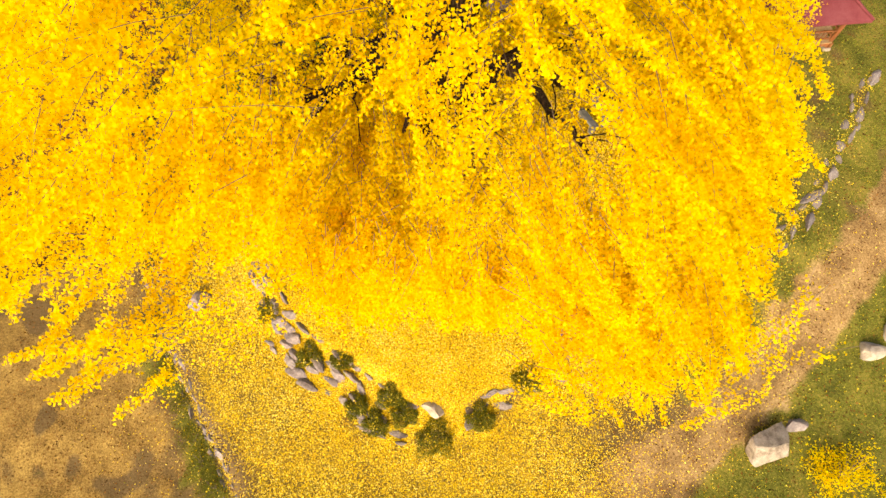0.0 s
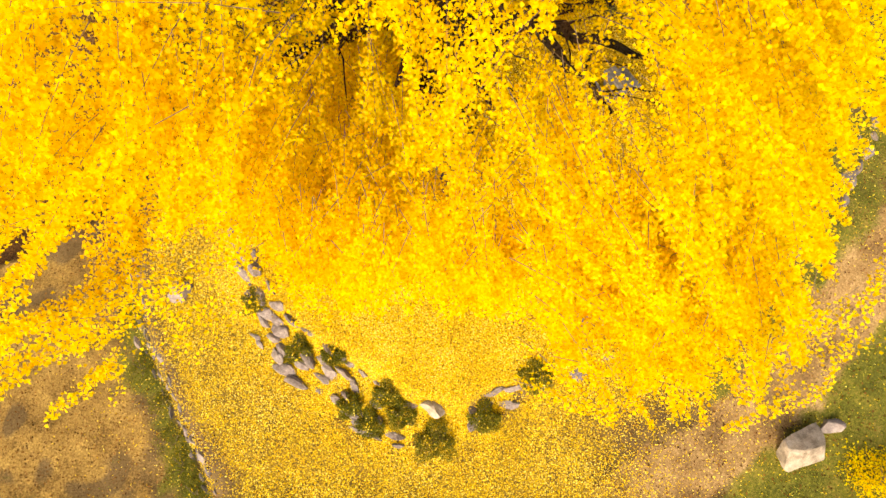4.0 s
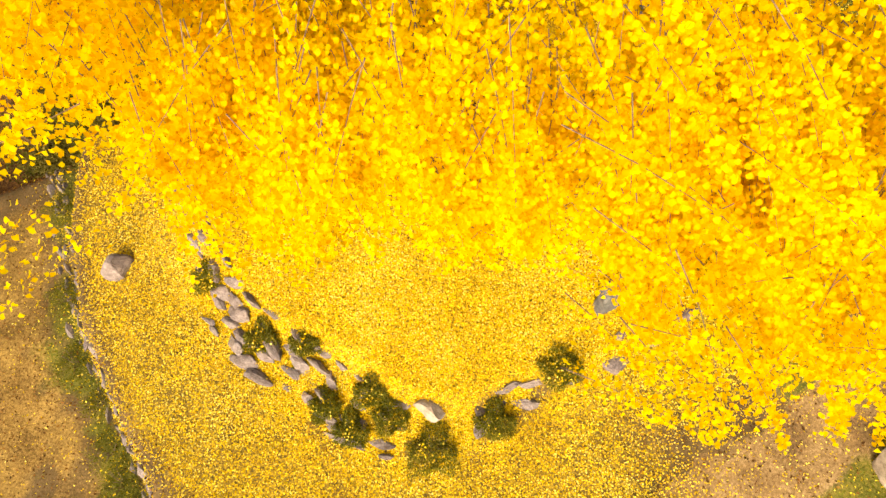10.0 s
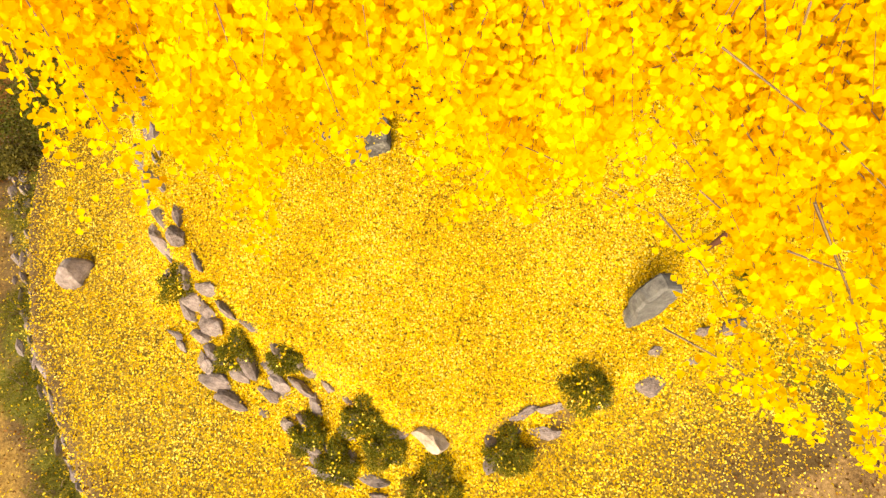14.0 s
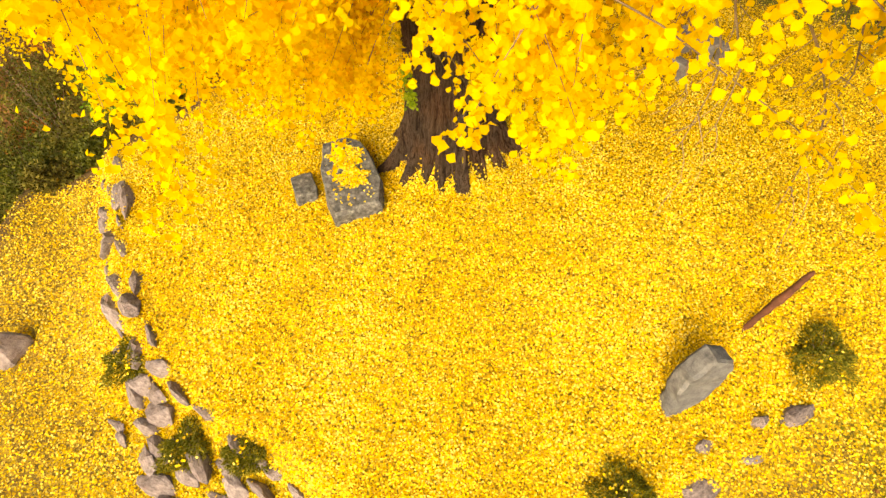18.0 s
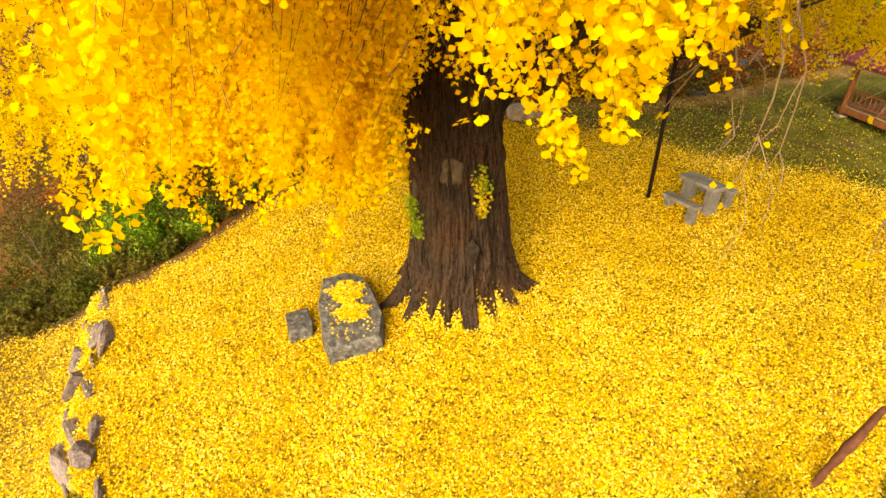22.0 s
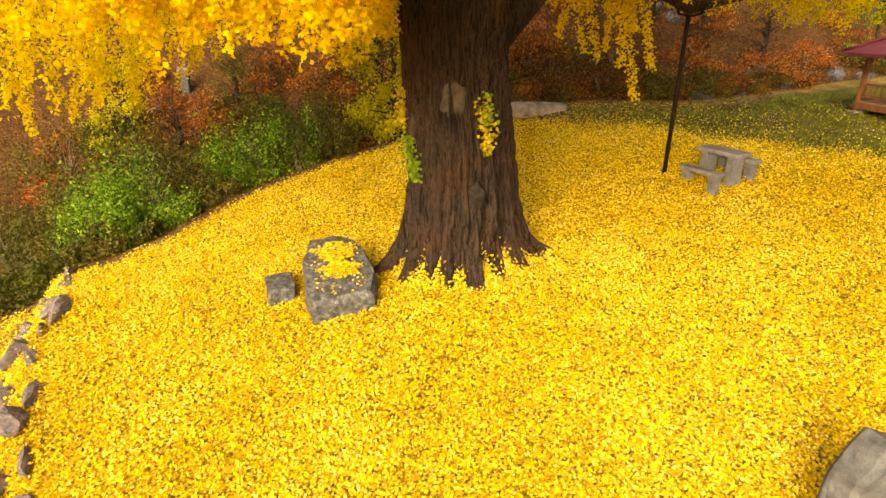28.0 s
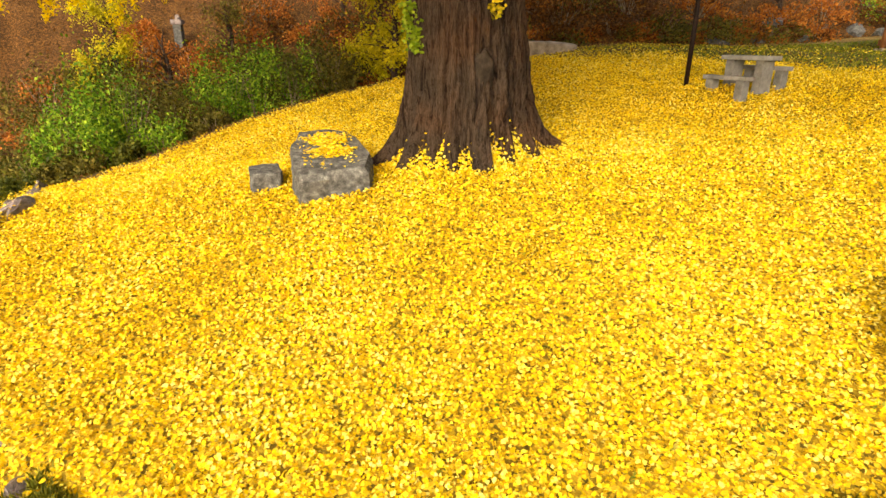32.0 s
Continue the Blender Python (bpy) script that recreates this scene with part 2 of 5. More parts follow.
def ground_mat():
    """Earth sheet: soil, grass turf, trodden path, brown leaf mould and matted yellow leaves by zone weights."""
    m, t, b = nodes_of("ground_cover", 0.95)
    v = obj_vec(t)
    n1 = noise_tex(t, 0.9, 6, 0.6, v)
    n2 = noise_tex(t, 14, 8, 0.7, v)
    n3 = noise_tex(t, 60, 4, 0.6, v)
    vor = t.nodes.new("ShaderNodeTexVoronoi")
    vor.inputs["Scale"].default_value = 24
    t.links.new(v, vor.inputs["Vector"])
    sep = t.nodes.new("ShaderNodeSeparateColor")
    t.links.new(vor.outputs["Color"], sep.inputs[0])
    fine = math_n(t, "ADD", math_n(t, "MULTIPLY", n2, 0.6), math_n(t, "MULTIPLY", n3, 0.4))

    def zone(name):
        a = t.nodes.new("ShaderNodeAttribute")
        a.attribute_name = name
        return a.outputs["Fac"]

    def ragged(w, amp=0.7):
        s = math_n(t, "ADD", w, math_n(t, "MULTIPLY", math_n(t, "SUBTRACT", fine, 0.5), amp))
        return ramp(t, s, [(0.30, (0, 0, 0)), (0.70, (1, 1, 1))])

    fine = math_n(t, "ADD", fine, math_n(t, "MULTIPLY", math_n(t, "SUBTRACT", n1, 0.5), 0.45))
    soil = ramp(t, fine, [(0.3, (0.045, 0.028, 0.010)), (0.5, (0.12, 0.075, 0.026)), (0.7, (0.22, 0.145, 0.055))])
    turf = ramp(t, fine, [(0.36, (0.035, 0.036, 0.005)), (0.5, (0.12, 0.118, 0.014)), (0.64, (0.27, 0.20, 0.036))])
    dry = ramp(t, fine, [(0.36, (0.06, 0.034, 0.008)), (0.5, (0.235, 0.14, 0.032)), (0.64, (0.44, 0.29, 0.075))])
    path = ramp(t, fine, [(0.36, (0.09, 0.05, 0.018)), (0.5, (0.255, 0.155, 0.055)), (0.66, (0.47, 0.32, 0.14))])
    mould = ramp(t, math_n(t, "ADD", math_n(t, "MULTIPLY", fine, 0.6), math_n(t, "MULTIPLY", sep.outputs[0], 0.4)),
                 [(0.2, (0.012, 0.006, 0.0025)), (0.45, (0.062, 0.028, 0.007)), (0.65, (0.15, 0.066, 0.014)), (0.9, (0.27, 0.14, 0.032))])
    yellow = ramp(t, sep.outputs[0], [(0.0, (0.085, 0.058, 0.007)), (0.35, (0.24, 0.155, 0.009)), (0.7, (0.46, 0.30, 0.012)), (1.0, (0.66, 0.46, 0.02))])
    c = mixc(t, ragged(zone("turf")), soil, turf)
    c = mixc(t, ragged(zone("dry")), c, dry)
    c = mixc(t, ragged(zone("path")), c, path)
    c = mixc(t, ragged(zone("mould")), c, mould)
    c = mixc(t, ragged(zone("leafy"), 1.0), c, yellow)
    t.links.new(c, b.inputs["Base Color"])
    bump(t, b, math_n(t, "ADD", fine, math_n(t, "MULTIPLY", sep.outputs[1], 0.5)), 0.6, 0.03)
    return m


M_GROUND = ground_mat()


# ---- mesh helpers ----
def link_mesh(name, me, material, parent=None, label="", smooth=False):
    ob = new(name, me)
    me.materials.append(material)
    if smooth:
        me.polygons.foreach_set("use_smooth", [True] * len(me.polygons))
    if parent is not None:
        ob.parent = parent
    if label:
        ob["label"] = label
    return ob


def part(name, bm, material, parent=None, label="", smooth=False):
    me = bpy.data.meshes.new(name)
    bm.to_mesh(me)
    bm.free()
    return link_mesh(name, me, material, parent, label, smooth)


def empty(name, m=None):
    ob = new(name)
    ob.empty_display_size = 0.2
    if m is not None:
        ob.matrix_basis = m
    return ob


def np_mesh(name, verts, faces):
    """Mesh from arrays: verts (n, 3) and faces (m, k)."""
    verts, faces = np.asarray(verts, np.float32), np.asarray(faces, np.int32)
    me = bpy.data.meshes.new(name)
    me.vertices.add(len(verts))
    me.vertices.foreach_set("co", verts.ravel())
    me.loops.add(faces.size)
    me.loops.foreach_set("vertex_index", faces.ravel())
    me.polygons.add(len(faces))
    me.polygons.foreach_set("loop_start", np.arange(0, faces.size, faces.shape[1], dtype=np.int32))
    me.update(calc_edges=True)
    return me


def sstep(v, a, b):
    u = np.clip((v - a) / (b - a), 0, 1)
    return u * u * (3 - 2 * u)


def wavy(x, y, s, seed=0):
    """Cheap smooth noise in -1..1 on arrays."""
    r = np.random.RandomState(seed)
    out = 0
    for k in range(6):
        a, p = r.uniform(0, 6.28), r.uniform(0, 6.28)
        f = s * r.uniform(0.6, 1.9)
        out = out + np.sin(f * (np.cos(a) * x + np.sin(a) * y) + p + 1.3 * np.sin(0.7 * f * (np.sin(a) * x - np.cos(a) * y) + 2 * p))
    return out / 4.0


def side_of(line, x, y):
    """Signed distance from a polyline: positive to its right as it is walked."""
    x, y = np.asarray(x, float), np.asarray(y, float)
    best = np.full(x.shape, 1e9)
    sign = np.ones(x.shape)
    for (ax, ay), (bx, by) in zip(line[:-1], line[1:]):
        dx, dy = bx - ax, by - ay
        u = np.clip(((x - ax) * dx + (y - ay) * dy) / (dx * dx + dy * dy), 0, 1)
        ox, oy = x - ax - u * dx, y - ay - u * dy
        d = np.hypot(ox, oy)
        near = d < best - 1e-9
        best = np.where(near, d, best)
        sign = np.where(near, np.sign(dx * (y - ay) - dy * (x - ax)), sign)
    return -best * sign


# ---- plan of the ground ----
INNER = [(-9.79, 1.69), (-8.72, 0.07), (-7.8, -1.65), (-7.53, -2.95), (-7.1, -4.19), (-6.54, -5.15), (-5.47, -6.28), (-4.29, -7.32), (-2.96, -8.31), (-1.57, -8.81), (-0.14, -8.71), (1.11, -8.21), (2.45, -7.24), (4.09, -6.41), (6.17, -5.34), (9.35, -3.19), (12.49, 0.35), (15.87, 5.11), (19.37, 10.61)]
EDGE = [(-10.0, 2.06), (-8.9, 0.58), (-7.84, -1.46), (-7.31, -2.81), (-6.53, -3.94), (-5.33, -5.05), (-4.14, -5.89), (-2.9, -6.35), (-1.84, -6.94), (-0.94, -7.53), (-0.13, -7.68), (0.7, -7.37), (1.63, -6.98), (2.79, -6.91), (4.09, -6.41), (6.17, -5.34), (9.35, -3.19), (12.49, 0.35), (15.87, 5.11), (19.37, 10.61)]
OUTER = [(-15.71, 6.16), (-11.74, 0.01), (-11.25, -2.89), (-10.38, -5.54), (-9.43, -7.0), (-8.68, -8.21), (-7.91, -9.22), (-7.19, -10.42), (-5.49, -13.52), (-2.99, -17.52), (-0.79, -25.52)]
BACK = [(-15.63, -1.82), (-11.35, 0.38), (-9.26, 0.81), (-8.18, 1.19), (-7.22, 2.01), (-6.07, 3.73), (-4.45, 5.09), (-2.42, 6.27), (0.12, 7.6), (1.66, 8.53), (3.11, 8.77), (4.58, 8.62), (7.29, 9.28), (10.64, 11.34), (14.39, 13.14), (20.39, 15.94), (32.39, 23.94)]
PATH_MID = [(-3.5, -17.3), (2.2, -13.0), (6.3, -9.9), (8.3, -8.6), (9.85, -7.15), (11.7, -5.2), (13.2, -3.5), (14.7, -1.7), (18.6, 3.6), (23.5, 11.6)]


MOUND_Y = [-20, -14, -10, -8, -6.4, -5, -3.75, -2, -1, 0.4, 1.2]
MOUND_Z = [-2.6, -2.4, -2.1, -1.76, -1.4, -1.06, -0.64, -0.14, 0.02, 0.10, 0.14]


def height(x, y):
    x, y = np.asarray(x, float), np.asarray(y, float)
    side = np.where(x < 0, np.interp(y, [-6, -2, 1], [0.05, 0.10, 0.13]), np.interp(y, [-5, -1, 0.5, 2.5], [0.04, 0.045, 0.06, 0.125]))
    z = side * np.minimum(x, 4) + np.interp(y, [-1, 2.5], [0.03, 0.05]) * np.clip(x - 4, 0, 12)
    z = z + np.interp(y, MOUND_Y, MOUND_Z) + 0.05 * np.clip(y - 1.2, 0, 29) + 0.145 * np.interp(x, [4, 11], [1.0, 0.45]) * np.clip(y - 1.0, 0, 5.5)
    z = np.maximum(z, -3.2)
    se = side_of(EDGE, x, y)
    drop = np.interp(x, [-9, -5, 0, 2.0, 4, 6, 20], [0.85, 0.80, 0.80, 0.6, 0.3, 0.12, 0.05])
    z = z - drop * (0.75 * sstep(se, -0.1, 0.5) + 0.25 * sstep(se, 0.3, 1.6)) - 0.06 * sstep(se, -1.2, 0.0)
    so = side_of(OUTER, x, y)
    z = z - 1.3 * sstep(so, -0.3, 0.6)
    sb = -side_of(BACK, x, y)
    ditch = np.interp(x, [-12, -3, 0, 2], [1.1, 0.6, 0.2, 0.0])
    width = np.interp(x, [-12, -7, -3, 1], [4.8, 3.6, 2.0, 0.4])
    z = z - ditch * sstep(sb, 0.0, 1.6)
    z = z + 0.62 * np.clip(sb - width, 0, 30) + 0.12 * np.clip(sb - width - 30, 0, 60)
    z = z + wavy(x, y, 0.5, 3) * (0.05 + 0.25 * sstep(sb, 0.5, 5)) + wavy(x, y, 2.2, 5) * (0.015 + 0.08 * sstep(sb, 0.5, 3))
    return z


def ground_at(x, y):
    return float(height(np.array([x]), np.array([y]))[0])


def ground():
    def axis(lo, hi, step, far):
        core = np.arange(lo, hi + step / 2, step)
        out, s = [], step
        p = hi
        while p < far:
            s *= 1.25
            p += s
            out.append(p)
        out2, s, p = [], step, lo
        while p > -far:
            s *= 1.25
            p -= s
            out2.append(p)
        return np.array(out2[::-1] + list(core) + out)

    xs, ys = axis(-18, 19, 0.16, 400), axis(-16, 18, 0.16, 400)
    X, Y = np.meshgrid(xs, ys)
    x, y = X.ravel(), Y.ravel()
    z = height(x, y)
    nx, ny = len(xs), len(ys)
    i = np.arange(nx * ny).reshape(ny, nx)
    faces = np.stack([i[:-1, :-1], i[:-1, 1:], i[1:, 1:], i[1:, :-1]], -1).reshape(-1, 4)
    me = np_mesh("ground", np.stack([x, y, z], 1), faces)
    for name, w in zones(x, y).items():
        a = me.attributes.new(name, "FLOAT", "POINT")
        a.data.foreach_set("value", w.astype(np.float32))
    ob = link_mesh("ground", me, M_GROUND, None, "sloping earth with turf, trodden path, leaf mould and fallen yellow leaves", True)
    return tagged(ob, category="ground", kind="structure")


def zones(x, y):
    n = wavy(x, y, 0.7, 11)
    n2 = wavy(x, y, 1.9, 12)
    n3 = wavy(x, y, 4.5, 13)
    si, so, sb = side_of(INNER, x, y), side_of(OUTER, x, y), -side_of(BACK, x, y)
    pside = side_of(PATH_MID, x, y)
    sp = np.abs(pside)
    # leaf carpet: a wide oval under the crown
    r = np.hypot((x - 0.2) / 1.15, (y + 1.5) / 1.05) + 0.55 * np.clip(-y - 4.5, 0, 6) * sstep(x, 1.5, 5) * 0.6
    leafy = 1 - sstep(r + 0.5 * n + 0.25 * n2 + 0.15 * n3, 7.7, 10.6)
    leafy = leafy * (1 - sstep(sb + 0.1 * n3, -0.45, 0.05)) * (1 - sstep(so + 0.2 * n3, -0.3, 0.4))
    edge = x * 0.33 + y
    leafy = leafy * (1 - 0.95 * sstep(edge + 0.5 * n + 0.3 * n2, 6.0, 8.0) * sstep(x, 0.3, 1.5))
    leafy = leafy * (1 - 0.45 * sstep(si + 0.3 * n3, -0.4, 0.8))
    leafy = leafy * (1 - 0.72 * sstep(si, -1.0, -0.5) * (1 - sstep(si, 0.1, 0.6)) * sstep(x, -5.5, -2.5) * (1 - sstep(x, 2, 4)) * sstep(n3 + 0.5 * n2, -0.4, 0.6))
    leafy = np.maximum(leafy, 0.5 * (1 - sstep(so + 0.3 * n, -0.8, 0.2)) * sstep(si, -0.5, 0.5) * (1 - sstep(x + 0.6 * n + 0.25 * (y + 9), 3.6, 7.0)) * (1 - sstep(-y, 10.5, 15)) * (1 - sstep(sb, -0.5, 0)))
    path = 1 - sstep(sp + 0.3 * n + 0.2 * n3, 0.55, 1.35)
    turf = sstep(x + 0.8 * n + 0.9 * np.clip(y + 5, -3, 3), 3.6, 7.0) * (1 - sstep(sb, -0.9, 0.2)) + sstep(so, 0.2, 0.8) * (1 - sstep(so + 0.9 * n, 0.9, 2.4))
    turf = turf + 0.45 * sstep(so, 1.5, 3) * sstep(wavy(x, y, 0.55, 19) + 0.3 * n3, 0.5, 1.5)
    turf = turf + 0.8 * sstep(pside + 0.3 * n, 0.9, 1.8) * sstep(x, 2, 6)
    turf = np.clip(turf + (0.45 * n2 + 0.3 * n3 - 0.15) * (turf > 0.05), 0, 1)
    dry = sstep(so + 0.9 * n + 0.4 * n2, 0.8, 2.6) * (1 - sstep(sb, -1.5, 0)) * (1 - sstep(n + n2, 0.3, 0.9)) * (1 - 0.7 * sstep(wavy(x, y, 0.55, 19) + 0.3 * n3, 0.1, 1.3))
    dry = dry + sstep(sb + 0.4 * n, -1.5, -0.3) * sstep(x, 0, 4) * 0.7
    dry = np.clip(dry + 0.35 * sstep(n + n2 + 0.5 * n3, 0.45, 1.3) * (x > 3), 0, 1)
    mould = sstep(sb + 0.3 * n, 0.0, 0.6)
    return dict(leafy=leafy, path=path, turf=turf, dry=dry, mould=mould)


ground()


# ---- leaves ----
FAN = np.array([(0, 0, 0), (0.54, 0.58, 0.09), (0.22, 0.94, -0.02), (-0.20, 0.96, 0.0), (-0.54, 0.60, 0.10)], float)
FAN_F = np.array([(0, 1, 2), (0, 2, 3), (0, 3, 4)])
KITE = np.array([(0, 0, 0), (0.52, 0.62, 0.10), (0.02, 0.97, -0.05), (-0.52, 0.60, 0.10)], float)
KITE_F = np.array([(0, 1, 2), (0, 2, 3)])
OVAL = np.array([(0, 0, 0), (0.28, 0.5, 0.07), (0, 1.0, -0.04), (-0.28, 0.5, 0.07)], float)
OVAL_F = np.array([(0, 1, 2), (0, 2, 3)])
NEEDLE = np.array([(0, 0, 0), (0.11, 0.5, 0.03), (0, 1.0, -0.05), (-0.11, 0.5, 0.03)], float)


def scatter_leaves(name, at, tip, nrm, size, shape=FAN, shape_f=FAN_F):
    """One mesh of many leaves: at (n, 3) stalk ends, tip direction, upper-face normal, size (n)."""
    y = tip / (np.linalg.norm(tip, axis=1, keepdims=True) + 1e-9)
    x = np.cross(y, nrm)
    x /= np.linalg.norm(x, axis=1, keepdims=True) + 1e-9
    z = np.cross(x, y)
    s = size[:, None, None]
    v = at[:, None, :] + s * (shape[None, :, 0, None] * x[:, None] + shape[None, :, 1, None] * y[:, None] + shape[None, :, 2, None] * z[:, None])
    n, k = len(at), len(shape)
    f = shape_f[None] + (np.arange(n) * k)[:, None, None]
    return np_mesh(name, v.reshape(-1, 3), f.reshape(-1, shape_f.shape[1]))


def rand_dirs(r, n):
    v = r.normal(size=(n, 3))
    return v / np.linalg.norm(v, axis=1, keepdims=True)


def tube(points, radii, sides=8, bm=None, cap=True):
    """Tapered tube through points."""
    bm = bm or bmesh.new()
    rings = []
    pts = [Vector(p) for p in points]
    for i, p in enumerate(pts):
        d = (pts[min(i + 1, len(pts) - 1)] - pts[max(i - 1, 0)]).normalized()
        q = d.to_track_quat("Z", "Y").to_matrix()
        rings.append([bm.verts.new(p + q @ Vector((math.cos(a) * radii[i], math.sin(a) * radii[i], 0))) for a in (2 * math.pi * k / sides for k in range(sides))])
    for a, b in zip(rings[:-1], rings[1:]):
        # keep the seam straight: match the nearest vertex
        off = min(range(sides), key=lambda o: (b[o].co - a[0].co).length)
        for k in range(sides):
            bm.faces.new((a[k], a[(k + 1) % sides], b[(k + 1 + off) % sides], b[(k + off) % sides]))
    if cap:
        bm.faces.new(rings[0][::-1])
        bm.faces.new(rings[-1])
    return bm


def curve_pts(a, b, sag, n, r, wob=0.0):
    """Points from a to b, bowed by sag (a vector) and wobbling."""
    a, b, sag = Vector(a), Vector(b), Vector(sag)
    out = []
    for i in range(n + 1):
        u = i / n
        p = a.lerp(b, u) + sag * (4 * u * (1 - u))
        if 0 < i:
            p += Vector((r.uniform(-1, 1), r.uniform(-1, 1), r.uniform(-1, 1))) * wob
        out.append(p)
    return out


# ---- the old ginkgo ----
TRUNK_X = ((-0.5, -0.34, -0.13), (1.3, -0.38, -0.13), (3.6, -0.50, -0.08), (7, -0.55, 0.0), (12, -0.4, 0.2), (17, -0.2, 0.4))


def trunk_centre(z):
    zs = [t[0] for t in TRUNK_X]
    return np.interp(z, zs, [t[1] for t in TRUNK_X]), np.interp(z, zs, [t[2] for t in TRUNK_X])


def trunk_mesh():
    sides, zs = 360, np.concatenate([np.linspace(-0.6, 1.2, 46), np.linspace(1.26, 6.5, 64), np.linspace(7, 19, 16)])
    th = np.linspace(0, 2 * np.pi, sides, endpoint=False)
    TH, Z = np.meshgrid(th, zs)
    R = np.interp(Z, [-0.6, 0.0, 0.6, 1.3, 2.4, 3.6, 5, 8, 13, 19], [0.93, 0.90, 0.87, 0.85, 0.81, 0.79, 0.82, 0.62, 0.38, 0.08])
    flare = np.exp(-np.clip(Z + 0.15, 0, None) / 0.42)
    for deg, ext, w in ((199, 1.0, 0.17), (224, 0.62, 0.15), (246, 0.26, 0.13), (264, 0.24, 0.10), (285, 0.50, 0.17), (311, 0.30, 0.12), (336, 0.40, 0.13), (352, 0.45, 0.13), (4, 0.85, 0.15), (60, 0.6, 0.15), (110, 0.6, 0.15), (155, 0.6, 0.14)):
        d = (TH - np.radians(deg) + np.pi) % (2 * np.pi) - np.pi
        R = R + ext * np.exp(-(d / w) ** 2) * flare
        R = R + 0.15 * np.exp(-(d / (1.2 * w)) ** 2) * np.exp(-np.clip(Z, 0, None) / 2.2)
    fade = np.clip(R / 0.8, 0.2, 1)
    ph = 0.5 * np.sin(1.7 * Z + 1.0) + 0.3 * np.sin(3.9 * Z) + 0.25 * np.sin(2.1 * Z + 5 * TH)
    furrow = np.abs(np.sin(12 * TH + 1.2 * ph)) + 0.8 * np.abs(np.sin(21 * TH - 1.6 * ph + 0.8 * np.sin(2.3 * Z))) + 0.7 * np.abs(np.sin(39 * TH + 2.4 * ph + np.sin(5 * Z + 9 * TH)))
    R = R + fade * (0.068 * furrow - 0.085) + fade * 0.05 * np.sin(3 * TH + 0.4 * Z) * np.sin(0.9 * Z + 0.6)
    streak = np.random.RandomState(4).normal(size=R.shape)
    for _ in range(3):
        streak[1:] = 0.72 * streak[:-1] + 0.5 * streak[1:]
    R = R + fade * 0.011 * streak
    # hollow fold above the scar and one low on the front
    for deg, zc, dep, sz in ((292, 1.55, 0.10, 0.30), (268, 3.0, -0.05, 0.35)):
        d = ((TH - np.radians(deg) + np.pi) % (2 * np.pi) - np.pi) * 0.9
        R = R - dep * np.exp(-((d / 0.16) ** 2 + ((Z - zc) / sz) ** 2))
    cx, cy = trunk_centre(Z)
    x, y = cx + R * np.cos(TH), cy + R * np.sin(TH)
    base = height(x, y)
    z = Z + base * np.clip(1 - Z / 1.2, 0, 1)
    i = np.arange(len(zs) * sides).reshape(len(zs), sides)
    j = np.roll(i, -1, 1)
    f = np.stack([i[:-1], j[:-1], j[1:], i[1:]], -1).reshape(-1, 4)
    return np_mesh("trunk", np.stack([x, y, z], -1).reshape(-1, 3), f)


DEG = [-180, -165, -150, -138, -118, -108, -97, -90, -80, -68, -57, -45, -30, -15, 0, 25, 60, 90, 120, 150, 165, 180]
RIM_R = [11.2, 11.4, 11.5, 11.4, 11.0, 9.2, 8.4, 8.3, 8.7, 9.7, 10.2, 9.4, 8.6, 8.1, 7.7, 7.2, 7.4, 8.0, 9.0, 9.6, 10.0, 10.3]
RIM_Z = [5.2, 5.8, 6.6, 7.4, 7.8, 7.2, 6.6, 6.6, 6.8, 6.9, 7.0, 7.1, 7.0, 6.7, 6.0, 5.6, 5.4, 5.0, 4.6, 4.4, 4.6, 5.0]
SPINE = [(-0.3, -11.7, 18.5), (-0.2, -11.5, 17), (0.0, -10.7, 14), (-0.05, -10.4, 11.5), (-0.1, -10.2, 9), (-0.2, -10.0, 7), (-0.2, -9.8, 4.5)]


GAP = [(-9.0, -1.2, 1.4), (-7.7, -2.5, 2.8), (-6.3, -4.0, 4.3), (-5.2, -5.1, 5.4)]
SLOT = [(-0.8, -1.2, 4.0), (-0.42, -7.4, 6.15)]
HOLE = [(-9.6, -3.4, 2.4), (-7.8, -4.9, 4.6), (-6.7, -5.7, 5.8)]


def clear_of_way(p, gap, line=SPINE):
    """True where points keep their distance from the open air in front of the crown."""
    ok = np.ones(len(p), bool)
    s = np.array(line)
    for a, b in zip(s[:-1], s[1:]):
        d = b - a
        u = np.clip(((p - a) @ d) / (d @ d), 0, 1)
        ok &= np.linalg.norm(p - a - u[:, None] * d, axis=1) > gap
    return ok


